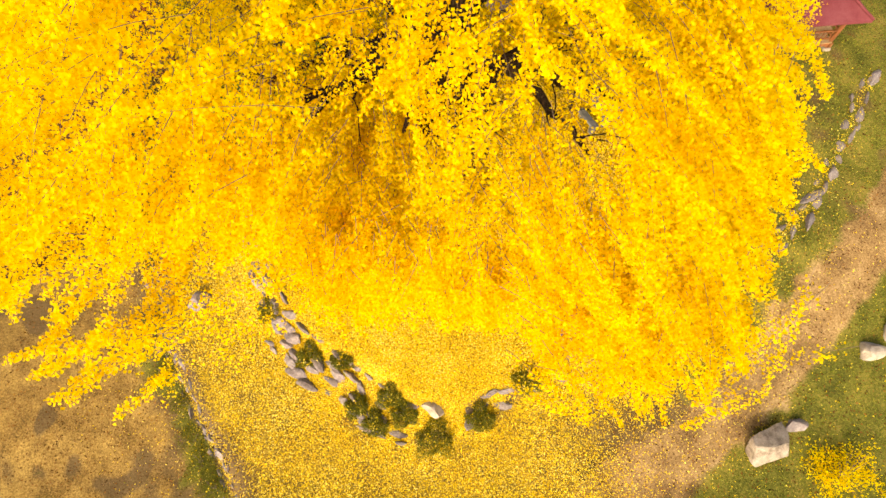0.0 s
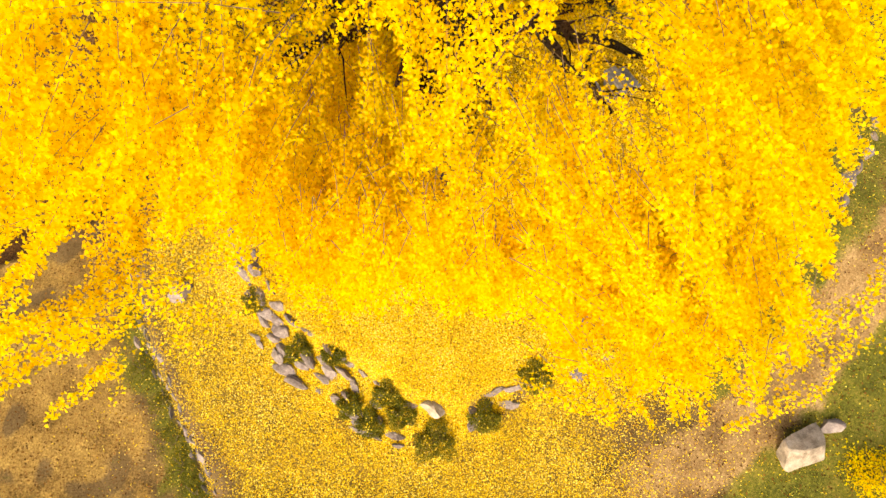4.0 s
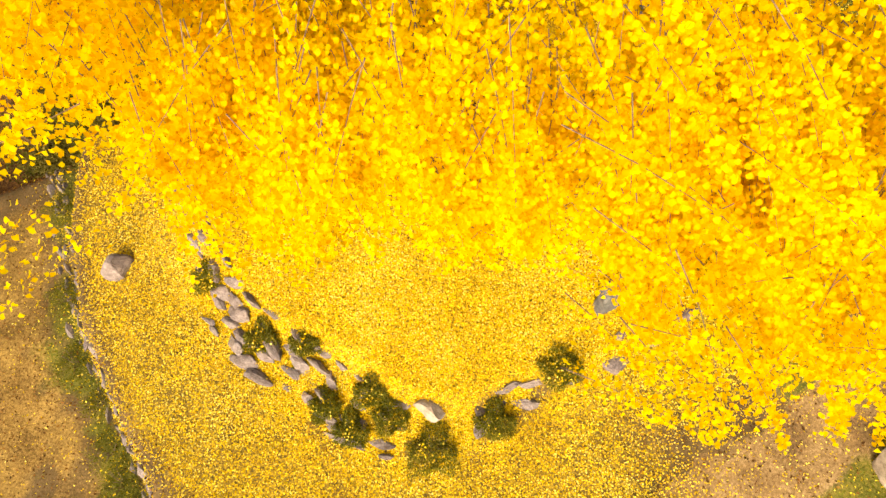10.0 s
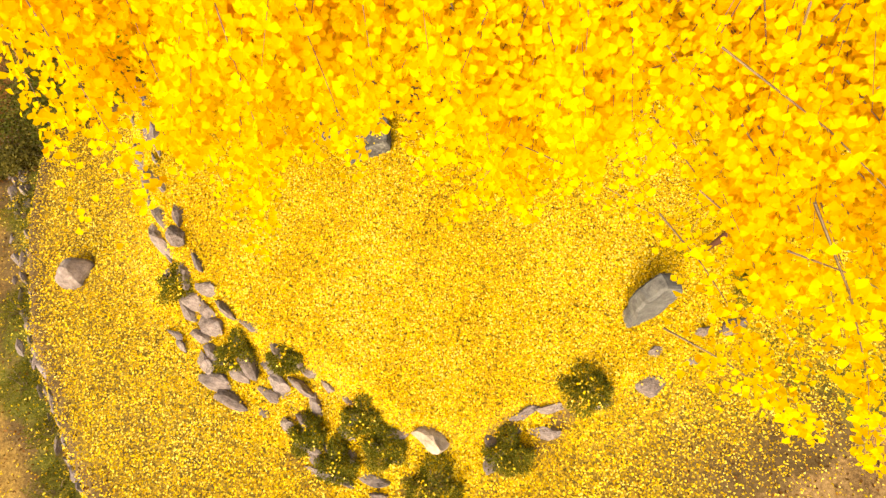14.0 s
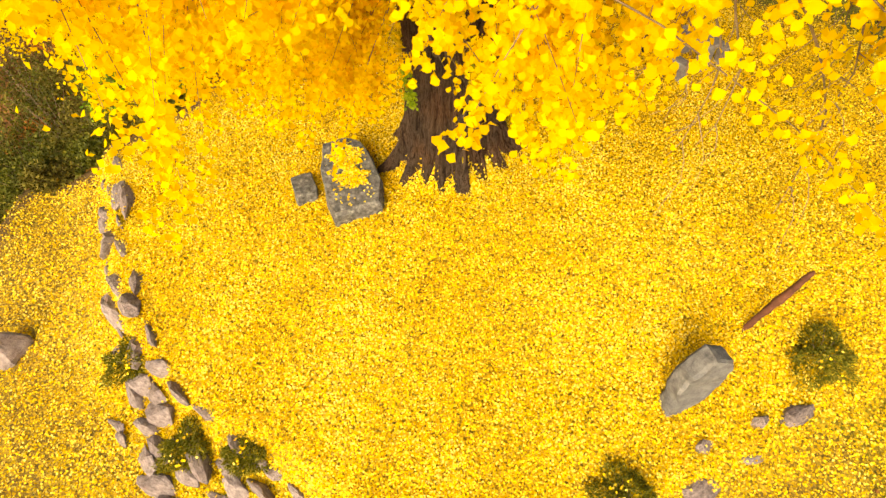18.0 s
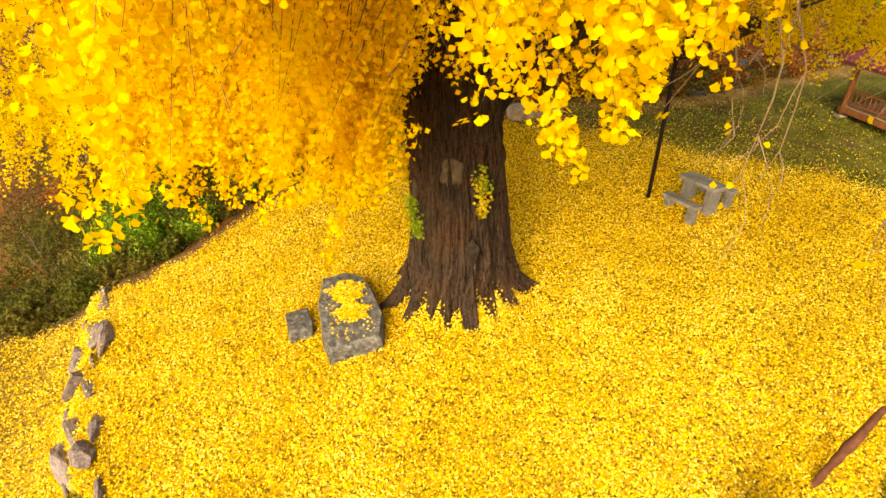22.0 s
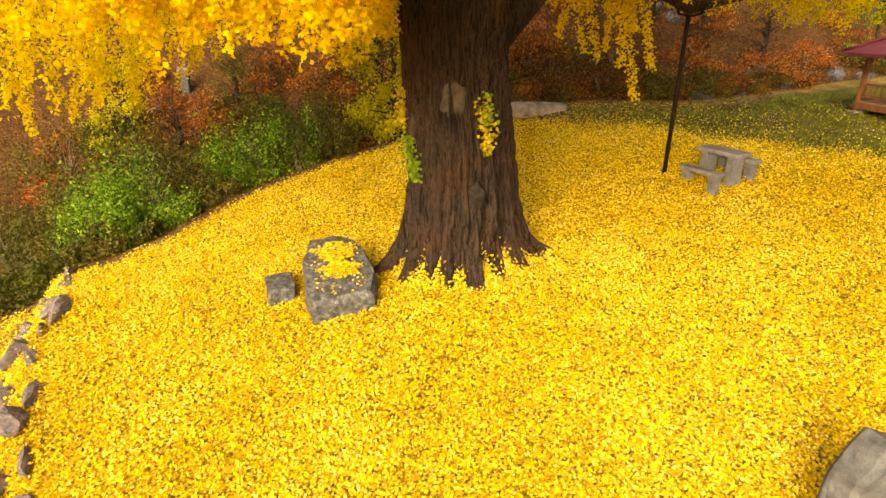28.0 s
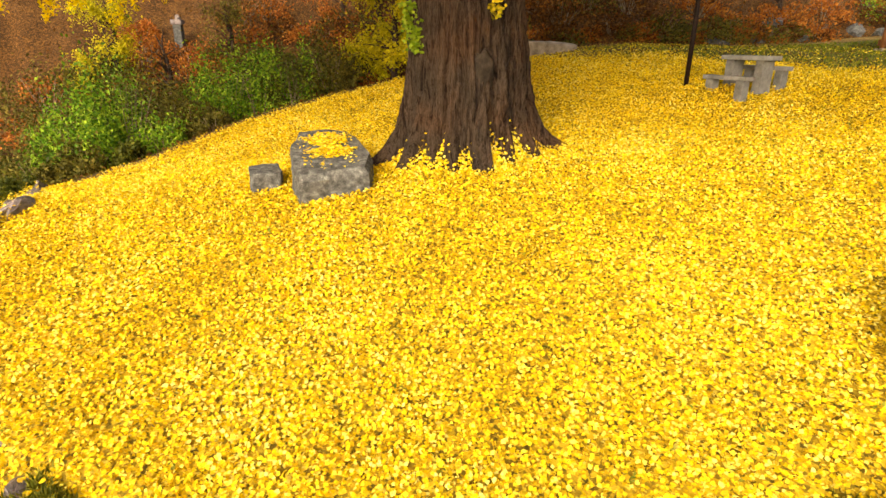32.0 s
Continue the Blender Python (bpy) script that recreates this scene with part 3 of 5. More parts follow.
SINGLES = ((3.05, 1.9, 3.10, 0.25, -0.95, 1.9, 374), (2.75, 2.1, 3.65, 0.1, -0.95, 1.6, 408), (3.35, 2.0, 3.60, 0.3, -0.9, 1.6, 408), (2.45, 2.3, 3.95, -0.1, -0.95, 1.6, 442), (2.95, 2.2, 4.25, 0.2, -0.9, 1.4, 442), (-2.1, -3.9, 4.3, -0.75, -0.6, 1.3, 150), (-1.15, -4.4, 4.6, 0.55, -0.8, 1.5, 150), (2.00, 2.2, 3.90, 0.25, -0.95, 1.7, 374), (1.50, 2.3, 4.15, -0.3, -0.9, 1.4, 340), (2.35, 2.4, 3.75, 0.3, -0.9, 1.6, 374), (1.75, 2.0, 4.65, -0.1, -0.9, 1.3, 374), (2.15, 2.6, 4.75, 0.2, -0.9, 1.4, 374), (1.25, 2.4, 4.85, -0.2, -0.9, 1.2, 374), (7.35, 4.8, 4.65, 0.1, -1.0, 1.6, 272), (8.75, 5.2, 4.85, 0.2, -1.0, 1.6, 272),
           (0.2, -7.85, 7.25, -0.3, -0.6, 1.1, 130), (0.4, -7.75, 7.3, 0.1, -0.7, 1.2, 130), (0.62, -7.7, 7.3, 0.3, -0.6, 1.2, 130), (0.08, -7.95, 7.15, -0.4, -0.6, 1.0, 110), (0.72, -7.7, 7.35, 0.5, -0.5, 1.3, 130), (0.75, -7.85, 7.2, 0.5, -0.7, 1.1, 110), (0.9, -7.45, 7.4, 0.6, -0.5, 1.3, 130), (-0.05, -7.6, 7.45, -0.3, -0.5, 1.2, 110))


HIGH_SPRAYS, SIDE_SPRAYS, LOW_SPRAYS = 46, 85, 80


def crown_sprays(r):
    """Drooping leafy shoots: base, direction, length, leaf count, spread."""
    base, way, length, count, spread = [], [], [], [], []

    def add(tip, d, L, n, s):
        d = d / np.linalg.norm(d)
        base.append(tip - d * L)
        way.append(d)
        length.append(L)
        count.append(n)
        spread.append(s)

    # outer shell: rounded lobes of shoots with gaps between them
    lobes = [(r.uniform(-184, 24), r.uniform(0, 1) ** 1.15, r.choice([1.0, 0.95, 0.88], p=[0.5, 0.3, 0.2]), r.normal() * 0.25) for _ in range(86)]
    for k in range(1180):
        front = k < 1100
        bulge, lean = 1.0, 0.0
        if k < 850:
            ld, ls, bulge, lean = lobes[k % len(lobes)]
            u, v = r.normal() * 0.55, r.normal() * 0.55
            deg, s = ld + 6.5 * u, min(1, abs(ls + 0.075 * v))
            bulge *= 1.03 - 0.07 * (u * u + v * v)
            lean += 0.35 * u
        else:
            deg = r.uniform(-182, 22) if front else r.uniform(22, 180)
            s = r.uniform(0, 1) ** 1.2
            bulge = r.choice([0.97, 0.92, 0.86])
        if r.uniform() < np.interp(deg, [-175, -135, -110, -70, -55, 5, 15], [0.3, 0.25, 0, 0, 0.42, 0.42, 0]) and s < 0.7:
            continue
        k2 = np.interp(deg, [-65, -40, 180], [0, 1, 1])
        R = np.interp(deg, DEG, RIM_R) * (1 - (1 - k2) * 0.34 * s ** 1.5 - k2 * 0.66 * s) * bulge
        z = np.interp(deg, DEG, RIM_Z) + 9.6 * s + r.uniform(-0.3, 0.4)
        a = np.radians(deg)
        out, tan = np.array([np.cos(a), np.sin(a), 0]), np.array([-np.sin(a), np.cos(a), 0])
        tip = out * R + np.array([-0.3, 0, z])
        d = out * 0.9 + np.array([0, 0, -0.42 + 0.5 * s]) + tan * (lean + r.normal() * 0.38) + np.array([0, 0, 0.3 * r.normal()])
        add(tip, d, r.uniform(1.4, 2.7), int(r.uniform(215, 310)) if front else 90, r.uniform(0.11, 0.2))
    # full shoulder of the crown above the rockery
    for k in range(85):
        x = r.uniform(-5.4, -2.4)
        y, z = -7.4 - 0.35 * abs(x + 3.8) * 0.5 + 0.4 * r.normal(), r.uniform(8.3, 12.2)
        add(np.array([x, y - 0.12 * (z - 9), z]), np.array([0.3 * r.normal() - 0.25, -0.8, -0.35 + 0.2 * r.normal()]), r.uniform(1.3, 2.3), 260, r.uniform(0.11, 0.2))
    # long finger shoots that stand out of the open sides of the crown
    for k in range(170):
        deg = r.uniform(-72, 4) if k < 118 else r.uniform(-158, -116)
        s = r.uniform(0, 0.62)
        k2 = np.interp(deg, [-65, -40, 180], [0, 1, 1])
        R = np.interp(deg, DEG, RIM_R) * (1 - (1 - k2) * 0.30 * s ** 1.5 - k2 * 0.66 * s) + r.uniform(0.1, 0.9)
        a = np.radians(deg)
        out, tan = np.array([np.cos(a), np.sin(a), 0]), np.array([-np.sin(a), np.cos(a), 0])
        tip = out * R + np.array([-0.3, 0, np.interp(deg, DEG, RIM_Z) + 9.6 * s + 0.4])
        add(tip, out + tan * 0.28 * r.normal() + np.array([0, 0, 0.05 + 0.16 * r.normal()]), r.uniform(2.2, 3.2), 520, r.uniform(0.12, 0.17))
    # deeper layers that fill the body of the crown
    for k in range(300):
        deg = r.uniform(-190, 25)
        s = r.uniform(0.0, 0.95)
        R = np.interp(deg, DEG, RIM_R) * (1 - (0.34 * s ** 1.5 if deg < -50 else 0.6 * s)) * r.uniform(0.5, 0.82)
        z = np.interp(deg, DEG, RIM_Z) + 0.3 + 9.5 * s
        a = np.radians(deg)
        out, tan = np.array([np.cos(a), np.sin(a), 0]), np.array([-np.sin(a), np.cos(a), 0])
        d = out * 0.8 + np.array([0, 0, -0.3]) + tan * r.normal() * 0.5
        add(out * R + np.array([-0.3, 0, z]), d, r.uniform(1.5, 2.8), 145, r.uniform(0.18, 0.3))
    # low curtains on the ravine side and hanging sprays below the limbs
    for k in range(340):
        x, y = r.uniform(-9.8, -1.9), r.uniform(-4.4, 5.0)
        low = np.interp(x, [-10, -8, -4.5, -2.0], [1.7, 2.0, 3.9, 4.9]) + 0.2 * max(0, -y - 2) + np.interp(y, [-5, 5], [0.0, 0.5])
        z = low + abs(r.normal()) * 1.3
        d = np.array([0.25 * r.normal() - 0.25, 0.25 * r.normal() - 0.1, -0.9])
        add(np.array([x, y, z]), d, r.uniform(1.0, 2.2), int(r.uniform(170, 250)), r.uniform(0.09, 0.17))
    for k in range(150):
        x, y = r.uniform(-3.6, -1.4), r.uniform(-3.2, 0.6)
        z = np.interp(x, [-3.6, -2.8, -2.2, -1.5], [4.3, 4.6, 4.4, 3.9]) + abs(r.normal()) * 0.8
        add(np.array([x, y, z]), np.array([0.3 * r.normal() - 0.1, 0.3 * r.normal(), -0.8]), r.uniform(1.0, 1.9), 200, r.uniform(0.09, 0.16))
    for k in range(110):
        x, y = r.uniform(-2.4, 1.3), r.uniform(-8.35, -7.4)
        z = 8.0 + abs(r.normal()) * 0.4
        add(np.array([x, y, z]), np.array([0.35 * r.normal(), -0.35, -0.7]), r.uniform(0.9, 1.7), 230, r.uniform(0.10, 0.2))
    for k in range(260):
        x, y = r.uniform(-5.2, -1.2), r.uniform(-7.8, -3.2)
        z = np.interp(y, [-7.6, -3.2], [5.95, 4.6]) + abs(r.normal()) * 0.8
        d = np.array([0.3 * r.normal(), 0.3 * r.normal() - 0.3, -0.8])
        add(np.array([x, y, z]), d, r.uniform(1.0, 2.0), 200, r.uniform(0.09, 0.16))
    for k in range(130):
        deg = r.uniform(-76, -15)
        s = r.uniform(0, 0.3)
        a = np.radians(deg)
        out, tan = np.array([np.cos(a), np.sin(a), 0]), np.array([-np.sin(a), np.cos(a), 0])
        R = np.interp(deg, DEG, RIM_R) * r.uniform(0.85, 1.02)
        add(out * R + np.array([-0.3, 0, np.interp(deg, DEG, RIM_Z) + 10 * s]), out * 0.9 + tan * 0.35 * r.normal() + np.array([0, 0, -0.45]), r.uniform(1.4, 2.8), 330, r.uniform(0.10, 0.2))
    for k in range(290):
        x, y = r.uniform(0.8, 9.4), r.uniform(1.0, 6.5)
        z = np.interp(x, [1, 5, 7, 11], [4.6, 4.7, 4.3, 4.4]) + abs(r.normal()) * 1.0
        d = np.array([0.35 * r.normal(), 0.35 * r.normal(), -0.85])
        add(np.array([x, y, z]), d, r.uniform(0.9, 1.9), 170, r.uniform(0.12, 0.24))
    for k in range(40):
        x, y = r.uniform(-2.5, -0.75), r.uniform(-7.3, -6.0)
        add(np.array([x, y, 6.9 + abs(r.normal()) * 0.6]), np.array([0.3 * r.normal() - 0.1, 0.3 * r.normal() - 0.2, -0.8]), r.uniform(0.9, 1.6), 200, r.uniform(0.12, 0.22))
    for k in range(130):
        x, y = r.uniform(-4.2, -0.95), r.uniform(-5.4, -3.4)
        add(np.array([x, y, 4.35 - 0.12 * (y + 3.4) + abs(r.normal()) * 0.55]), np.array([0.3 * r.normal() - 0.1, 0.3 * r.normal() - 0.1, -0.8]), r.uniform(1.0, 1.8), 200, r.uniform(0.09, 0.16))
    # single sprays that hang clear of the rest
    for k in range(HIGH_SPRAYS):
        x, y = r.uniform(-1.3, 1.8), r.uniform(-5.2, -3.2)
        add(np.array([x, y, 6.0 - 0.12 * (y + 3.2) + abs(r.normal()) * 0.5]), np.array([0.35 * r.normal(), 0.3 * r.normal() - 0.1, -0.8]), r.uniform(0.9, 1.6), 170, r.uniform(0.12, 0.22))
    for k in range(SIDE_SPRAYS):
        x, y = r.uniform(1.3, 3.9), r.uniform(-8.3, -6.4)
        add(np.array([x, y, (7.8 if x < 2 else 7.15) + abs(r.normal()) * 0.6]), np.array([0.35 * r.normal() + 0.1, 0.3 * r.normal() - 0.2, -0.7]), r.uniform(0.9, 1.8), 200, r.uniform(0.10, 0.2))
    for x, y, z, dx, dz, L, n in SINGLES:
        add(np.array([x, y, z]), np.array([dx, -0.15, dz]), L, n, 0.13)
    for k in range(LOW_SPRAYS):
        x, y = r.uniform(2.4, 5.8), r.uniform(-9.7, -7.7)
        add(np.array([x, y, 6.8 + 0.1 * (x - 2.4) + abs(r.normal()) * 0.7]), np.array([0.35 * r.normal() + 0.3, 0.3 * r.normal() - 0.4, -0.45]), r.uniform(1.2, 2.2), 210, r.uniform(0.09, 0.16))
    for x, y, z in NEAR_TIPS:
        for j in range(2):
            add(np.array([x + 0.3 + 0.14 * r.normal(), y + 0.14 * r.normal(), z + 0.7 + 0.1 * r.normal() + 0.25 * j]), np.array([0.3 * r.normal(), 0.3 * r.normal() - 0.15, -0.75]), r.uniform(1.0, 1.6), 190, r.uniform(0.075, 0.11))
    return [np.array(v) for v in (base, way, length, count, spread)]


NEAR_TIPS = [(0.5, -7.5, 6.47), (1.0, -7.3, 6.72), (0.15, -7.5, 6.6), (0.45, -7.6, 6.85), (0.6, -8.0, 7.47), (-0.36, -7.5, 6.95), (-0.04, -6.6, 6.0), (0.75, -7.4, 6.62), (1.4, -7.2, 7.1), (1.9, -7.3, 7.35), (2.5, -7.4, 7.4), (3.2, -7.0, 7.4), (1.2, -6.4, 7.0), (2.0, -6.2, 7.2), (2.9, -6.0, 7.2), (3.9, -6.2, 7.3), (1.6, -7.8, 7.7), (2.3, -8.0, 7.8), (3.0, -7.9, 7.8), (0.35, -7.3, 5.75), (0.6, -7.3, 6.07), (0.1, -7.0, 5.8), (0.85, -7.4, 6.22), (-0.2, -7.2, 6.05), (0.4, -6.8, 5.65), (0.5, -7.5, 6.27), (1.0, -7.3, 6.37)]


def ginkgo():
    r = np.random.RandomState(21)
    tree = tagged(empty("ginkgo_tree"), "huge old ginkgo with furrowed brown trunk and drooping golden-yellow foliage", "tree")
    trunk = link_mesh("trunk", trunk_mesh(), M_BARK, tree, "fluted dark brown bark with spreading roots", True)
    base, way, length, count, spread = crown_sprays(r)
    keep = clear_of_way(base + way * length[:, None], 1.75) & clear_of_way(base + way * (0.5 * length)[:, None], 1.75)
    tips = base + way * length[:, None] - (0, 0, 0.22) * length[:, None]
    window = (tips[:, 0] > -0.75) & (tips[:, 0] < 0.3) & (tips[:, 1] < -1.5) & (tips[:, 2] < np.interp(tips[:, 1], [-8, -6, -3], [8.0, 7.3, 6.3]))
    window |= (tips[:, 0] > 0.2) & (tips[:, 0] < 3.3) & (tips[:, 1] > -8.8) & (tips[:, 1] < -1.5) & (tips[:, 2] < 7.45)
    window |= (tips[:, 0] > -8.6) & (tips[:, 0] < -4.6) & (tips[:, 1] > -7.2) & (tips[:, 1] < -3.4) & (tips[:, 2] < 7.5)
    window |= (tips[:, 0] > -1.6) & (tips[:, 0] < 0.3) & (tips[:, 1] < -6.2) & (tips[:, 2] < 6.75)
    keep &= ~window | (np.arange(len(base)) >= len(base) - len(SINGLES) - HIGH_SPRAYS - SIDE_SPRAYS - LOW_SPRAYS - 2 * len(NEAR_TIPS))
    base, way, length, count, spread = base[keep], way[keep], length[keep], count[keep], spread[keep]
    hang = np.clip((-base[:, 1] - 2) / 5, 0, 1)
    base = base - np.stack([0.3 * hang, 0 * hang, 0.7 * hang], 1)
    which = np.repeat(np.arange(len(base)), count)
    n = len(which)
    u = r.uniform(0, 1, n) ** 0.85
    d, L = way[which], length[which][:, None]
    uu = u[:, None]
    sag = np.array([0, 0, -1.0])
    p = base[which] + d * uu * L + sag * 0.22 * L * uu ** 2
    off = rand_dirs(r, n) * (spread[which] * (1.15 - 0.7 * u) * np.abs(r.normal(0.8, 0.45, n)))[:, None]
    off[:, 2] *= 0.6
    p = p + off
    tip = 0.7 * off / (np.linalg.norm(off, axis=1, keepdims=True) + 1e-6) + 0.35 * d + 0.55 * rand_dirs(r, n) + np.array([0, 0, -0.35])
    nrm = rand_dirs(r, n) * 0.75 + np.array([0, -0.25, 0.8])
    size = r.uniform(0.038, 0.062, n)
    ok = clear_of_way(p, 1.3) & clear_of_way(p + 0.35 * rand_dirs(r, n), 1.2, GAP) & clear_of_way(p + 0.35 * rand_dirs(r, n), 1.15, HOLE) & clear_of_way(p + 0.12 * rand_dirs(r, n), 0.32, SLOT)
    # open air under the shoulder, above the ravine bank
    brim = np.interp(p[:, 0], [-8.0, -6.2, -4.8, -3.0, -2.2], [4.5, 5.6, 8.2, 7.8, 6.2]) + 0.3 * wavy(p[:, 0], p[:, 1], 3.0, 9) + 0.25 * r.normal(size=n)
    ok &= (p[:, 0] > -2.1) | (p[:, 1] > -4.9) | (p[:, 2] > brim)
    near = ok & ~clear_of_way(p, 4.0)
    me = scatter_leaves("foliage", p[near], tip[near], nrm[near], size[near])
    link_mesh("foliage", me, M_LEAF, tree, "masses of golden fan-shaped leaves on drooping shoots")["kind"] = "stuff"
    far = ok & ~near
    me = scatter_leaves("inner_foliage", p[far], tip[far], nrm[far], size[far] * 1.15, KITE, KITE_F)
    link_mesh("inner_foliage", me, M_LEAF, tree, "golden leaves deep inside the crown")["kind"] = "stuff"
    # shoots that carry the leaves
    vs, fs = [], []
    k = 0
    leafed = np.bincount(which, weights=ok, minlength=len(base)) > 0.75 * count
    for b, w, l in zip(base[leafed], way[leafed], length[leafed]):
        pts = [b + w * t * l + sag * 0.22 * l * t * t for t in (-0.1, 0.2, 0.55, 0.92)]
        x = np.cross(w, (0.3, 0.2, 1.0))
        x /= np.linalg.norm(x)
        y = np.cross(w, x)
        for q, rad in zip(pts, (0.007, 0.005, 0.003, 0.0015)):
            vs += [q + rad * x, q + rad * (-0.5 * x + 0.87 * y), q + rad * (-0.5 * x - 0.87 * y)]
        for s in range(3):
            for c in range(3):
                fs.append((k + 3 * s + c, k + 3 * s + (c + 1) % 3, k + 3 * s + 3 + (c + 1) % 3, k + 3 * s + 3 + c))
        k += 12
    link_mesh("shoot_growth", np_mesh("shoot_growth", vs, fs), M_TWIG, tree)["kind"] = "stuff"
    # limbs
    rr = random.Random(5)
    specs = []
    for deg, z0, reach, rise, rad in ((-100, 7.0, 7.4, 2.8, 0.20), (-75, 6.2, 7.2, 2.6, 0.22), (-52, 6.8, 9.0, 2.5, 0.22), (-28, 6.0, 9.2, 2.6, 0.22), (-122, 7.4, 9.6, 2.4, 0.20), (-140, 6.0, 8.8, 2.6, 0.20), (-165, 6.6, 9.0, 0.8, 0.2), (168, 6.3, 9.0, 0.2, 0.2), (140, 6.4, 8.5, 0.8, 0.2), (100, 6.0, 8.0, 2.0, 0.2), (65, 5.6, 8.0, 2.0, 0.2), (-88, 10.0, 6.2, 3.5, 0.15), (-60, 10.5, 7.4, 3.5, 0.15), (-115, 10.5, 7.6, 3.2, 0.15), (-35, 11.0, 7.6, 3.2, 0.14), (-150, 10.0, 8.0, 3.0, 0.15), (-95, 13.0, 4.8, 3.2, 0.12), (-55, 13.5, 5.4, 3.0, 0.12), (-130, 13.2, 5.6, 3.0, 0.12), (-5, 9.0, 8.0, 2.6, 0.16)):
        a = radians(deg)
        cx, cy = trunk_centre(z0)
        r0 = 0.25
        s = Vector((cx + r0 * math.cos(a), cy + r0 * math.sin(a), z0))
        e = Vector((cx + 0.6 * reach * math.cos(a), cy + 0.6 * reach * math.sin(a), z0 + rise - 1.6))
        pts = curve_pts(s, e, (0, 0, 0.5), 12, rr, 0.10)
        part("limb", tube(pts, [rad * (1 - 0.85 * i / 12) + 0.012 for i in range(13)], 9), M_BARK, tree, smooth=True)
        for k in range(6):
            i = rr.randint(4, 11)
            b = pts[i]
            aa = a + rr.choice([-1, 1]) * rr.uniform(0.4, 1.0)
            ln = rr.uniform(0.8, 1.7)
            e2 = b + Vector((math.cos(aa) * ln, math.sin(aa) * ln, rr.uniform(-0.5, 0.6)))
            specs.append((curve_pts(b, e2, (0, 0, 0.15), 5, rr, 0.05), rad * 0.22 * (1 - i / 16)))
    bm = bmesh.new()
    for pts, rad in specs:
        tube(pts, [rad * (1 - 0.8 * i / 5) + 0.006 for i in range(6)], 6, bm)
    part("branch_growth", bm, M_BARK, tree, smooth=True)["kind"] = "stuff"
    prop_limb = [(0.1, 0.3, 4.0), (0.9, 0.8, 4.75), (1.9, 1.4, 5.05), (3.0, 2.0, 4.85), (4.15, 2.74, 4.47), (5.4, 3.1, 4.75), (7.2, 4.0, 5.3), (9.2, 4.8, 5.9)]
    part("limb", tube(prop_limb, [0.42, 0.30, 0.24, 0.21, 0.19, 0.16, 0.11, 0.05], 12), M_BARK, tree, "low propped limb", True)
    # bare hanging twigs on the open side
    for k in range(9):
        x0 = rr.uniform(0.9, 2.0)
        a = Vector((x0, rr.uniform(-6.9, -6.0), rr.uniform(6.6, 7.2)))
        e = a + Vector((rr.uniform(-0.1, 1.0), rr.uniform(-0.2, 0.7), rr.uniform(-1.9, -1.1)))
        pts = curve_pts(a, e, (0.25, -0.1, 0.1), 8, rr, 0.03)
        twig = part("bare_twig", tube(pts, [0.011 - 0.001 * i for i in range(9)], 6), M_TWIG, tree, "pale bare twig", True)
        at = np.array([tuple(pts[i]) for i in r.randint(2, 9, 7)]) + 0.03 * r.normal(size=(7, 3))
        link_mesh("twig_leaves", scatter_leaves("twig_leaves", at, rand_dirs(r, 7) + (0, 0, -0.8), rand_dirs(r, 7) + (0, -0.6, 0.4), r.uniform(0.05, 0.065, 7)), M_LEAF, twig, "last yellow leaves")
        for q in range(3):
            b = pts[rr.randint(3, 7)]
            e2 = b + Vector((rr.uniform(-0.5, 0.5), rr.uniform(-0.3, 0.2), rr.uniform(-0.8, -0.2)))
            part("twiglet", tube(curve_pts(b, e2, (0.08, 0, 0), 4, rr, 0.02), [0.005, 0.004, 0.0035, 0.003, 0.002], 5), M_TWIG, twig)
    # healed scars, and tufts of leaves sprouting from the bark
    for deg, z, w, h in ((269, 2.97, 0.22, 0.25), (287, 1.35, 0.20, 0.30), (217, 2.5, 0.10, 0.24)):
        bm = bmesh.new()
        bmesh.ops.create_icosphere(bm, subdivisions=3, radius=1.0)
        a = radians(deg)
        cx, cy = trunk_centre(z)
        rad = float(np.interp(z, [1.3, 3.0], [0.90, 0.86]))
        m = pose(cx + rad * math.cos(a), cy + rad * math.sin(a), z, 0, 0, deg) @ Matrix.Diagonal((0.06, w * 0.9, h, 1))
        for v in bm.verts:
            v.co *= 1 + 0.45 * noise.noise(v.co * 1.9 + Vector((z, 0, 0)))
            v.co = m @ v.co
        part("scar", bm, M_SCAR if z < 2 else M_PALESCAR, tree, "smooth healed branch scar", True)
    for deg, z0, z1, num in ((215, 2.35, 2.0, 130), (223, 2.0, 1.65, 150), (197, 3.05, 2.5, 120), (300, 2.95, 2.15, 130), (303, 3.1, 2.6, 60)):
        a = radians(deg)
        zz = r.uniform(z1, z0, num)
        cx, cy = trunk_centre(zz)
        rad = np.interp(zz, [1.3, 3.6], [0.94, 0.85]) + np.abs(r.normal(0, 0.07, num))
        ang = a + r.normal(0, 0.08, num)
        p = np.stack([cx + rad * np.cos(ang), cy + rad * np.sin(ang), zz], 1)
        out = np.stack([np.cos(ang), np.sin(ang), 0 * ang], 1)
        me = scatter_leaves("bark_sprout", p, out * 0.5 + 0.7 * rand_dirs(r, num) + (0, 0, -0.3), rand_dirs(r, num) * 0.6 + (0, -0.5, 0.6), r.uniform(0.05, 0.075, num))
        link_mesh("bark_sprout", me, M_SPROUT_Y if deg in (197, 300) else M_SPROUT_G, tree, "tuft of young leaves on the bark")["kind"] = "stuff"


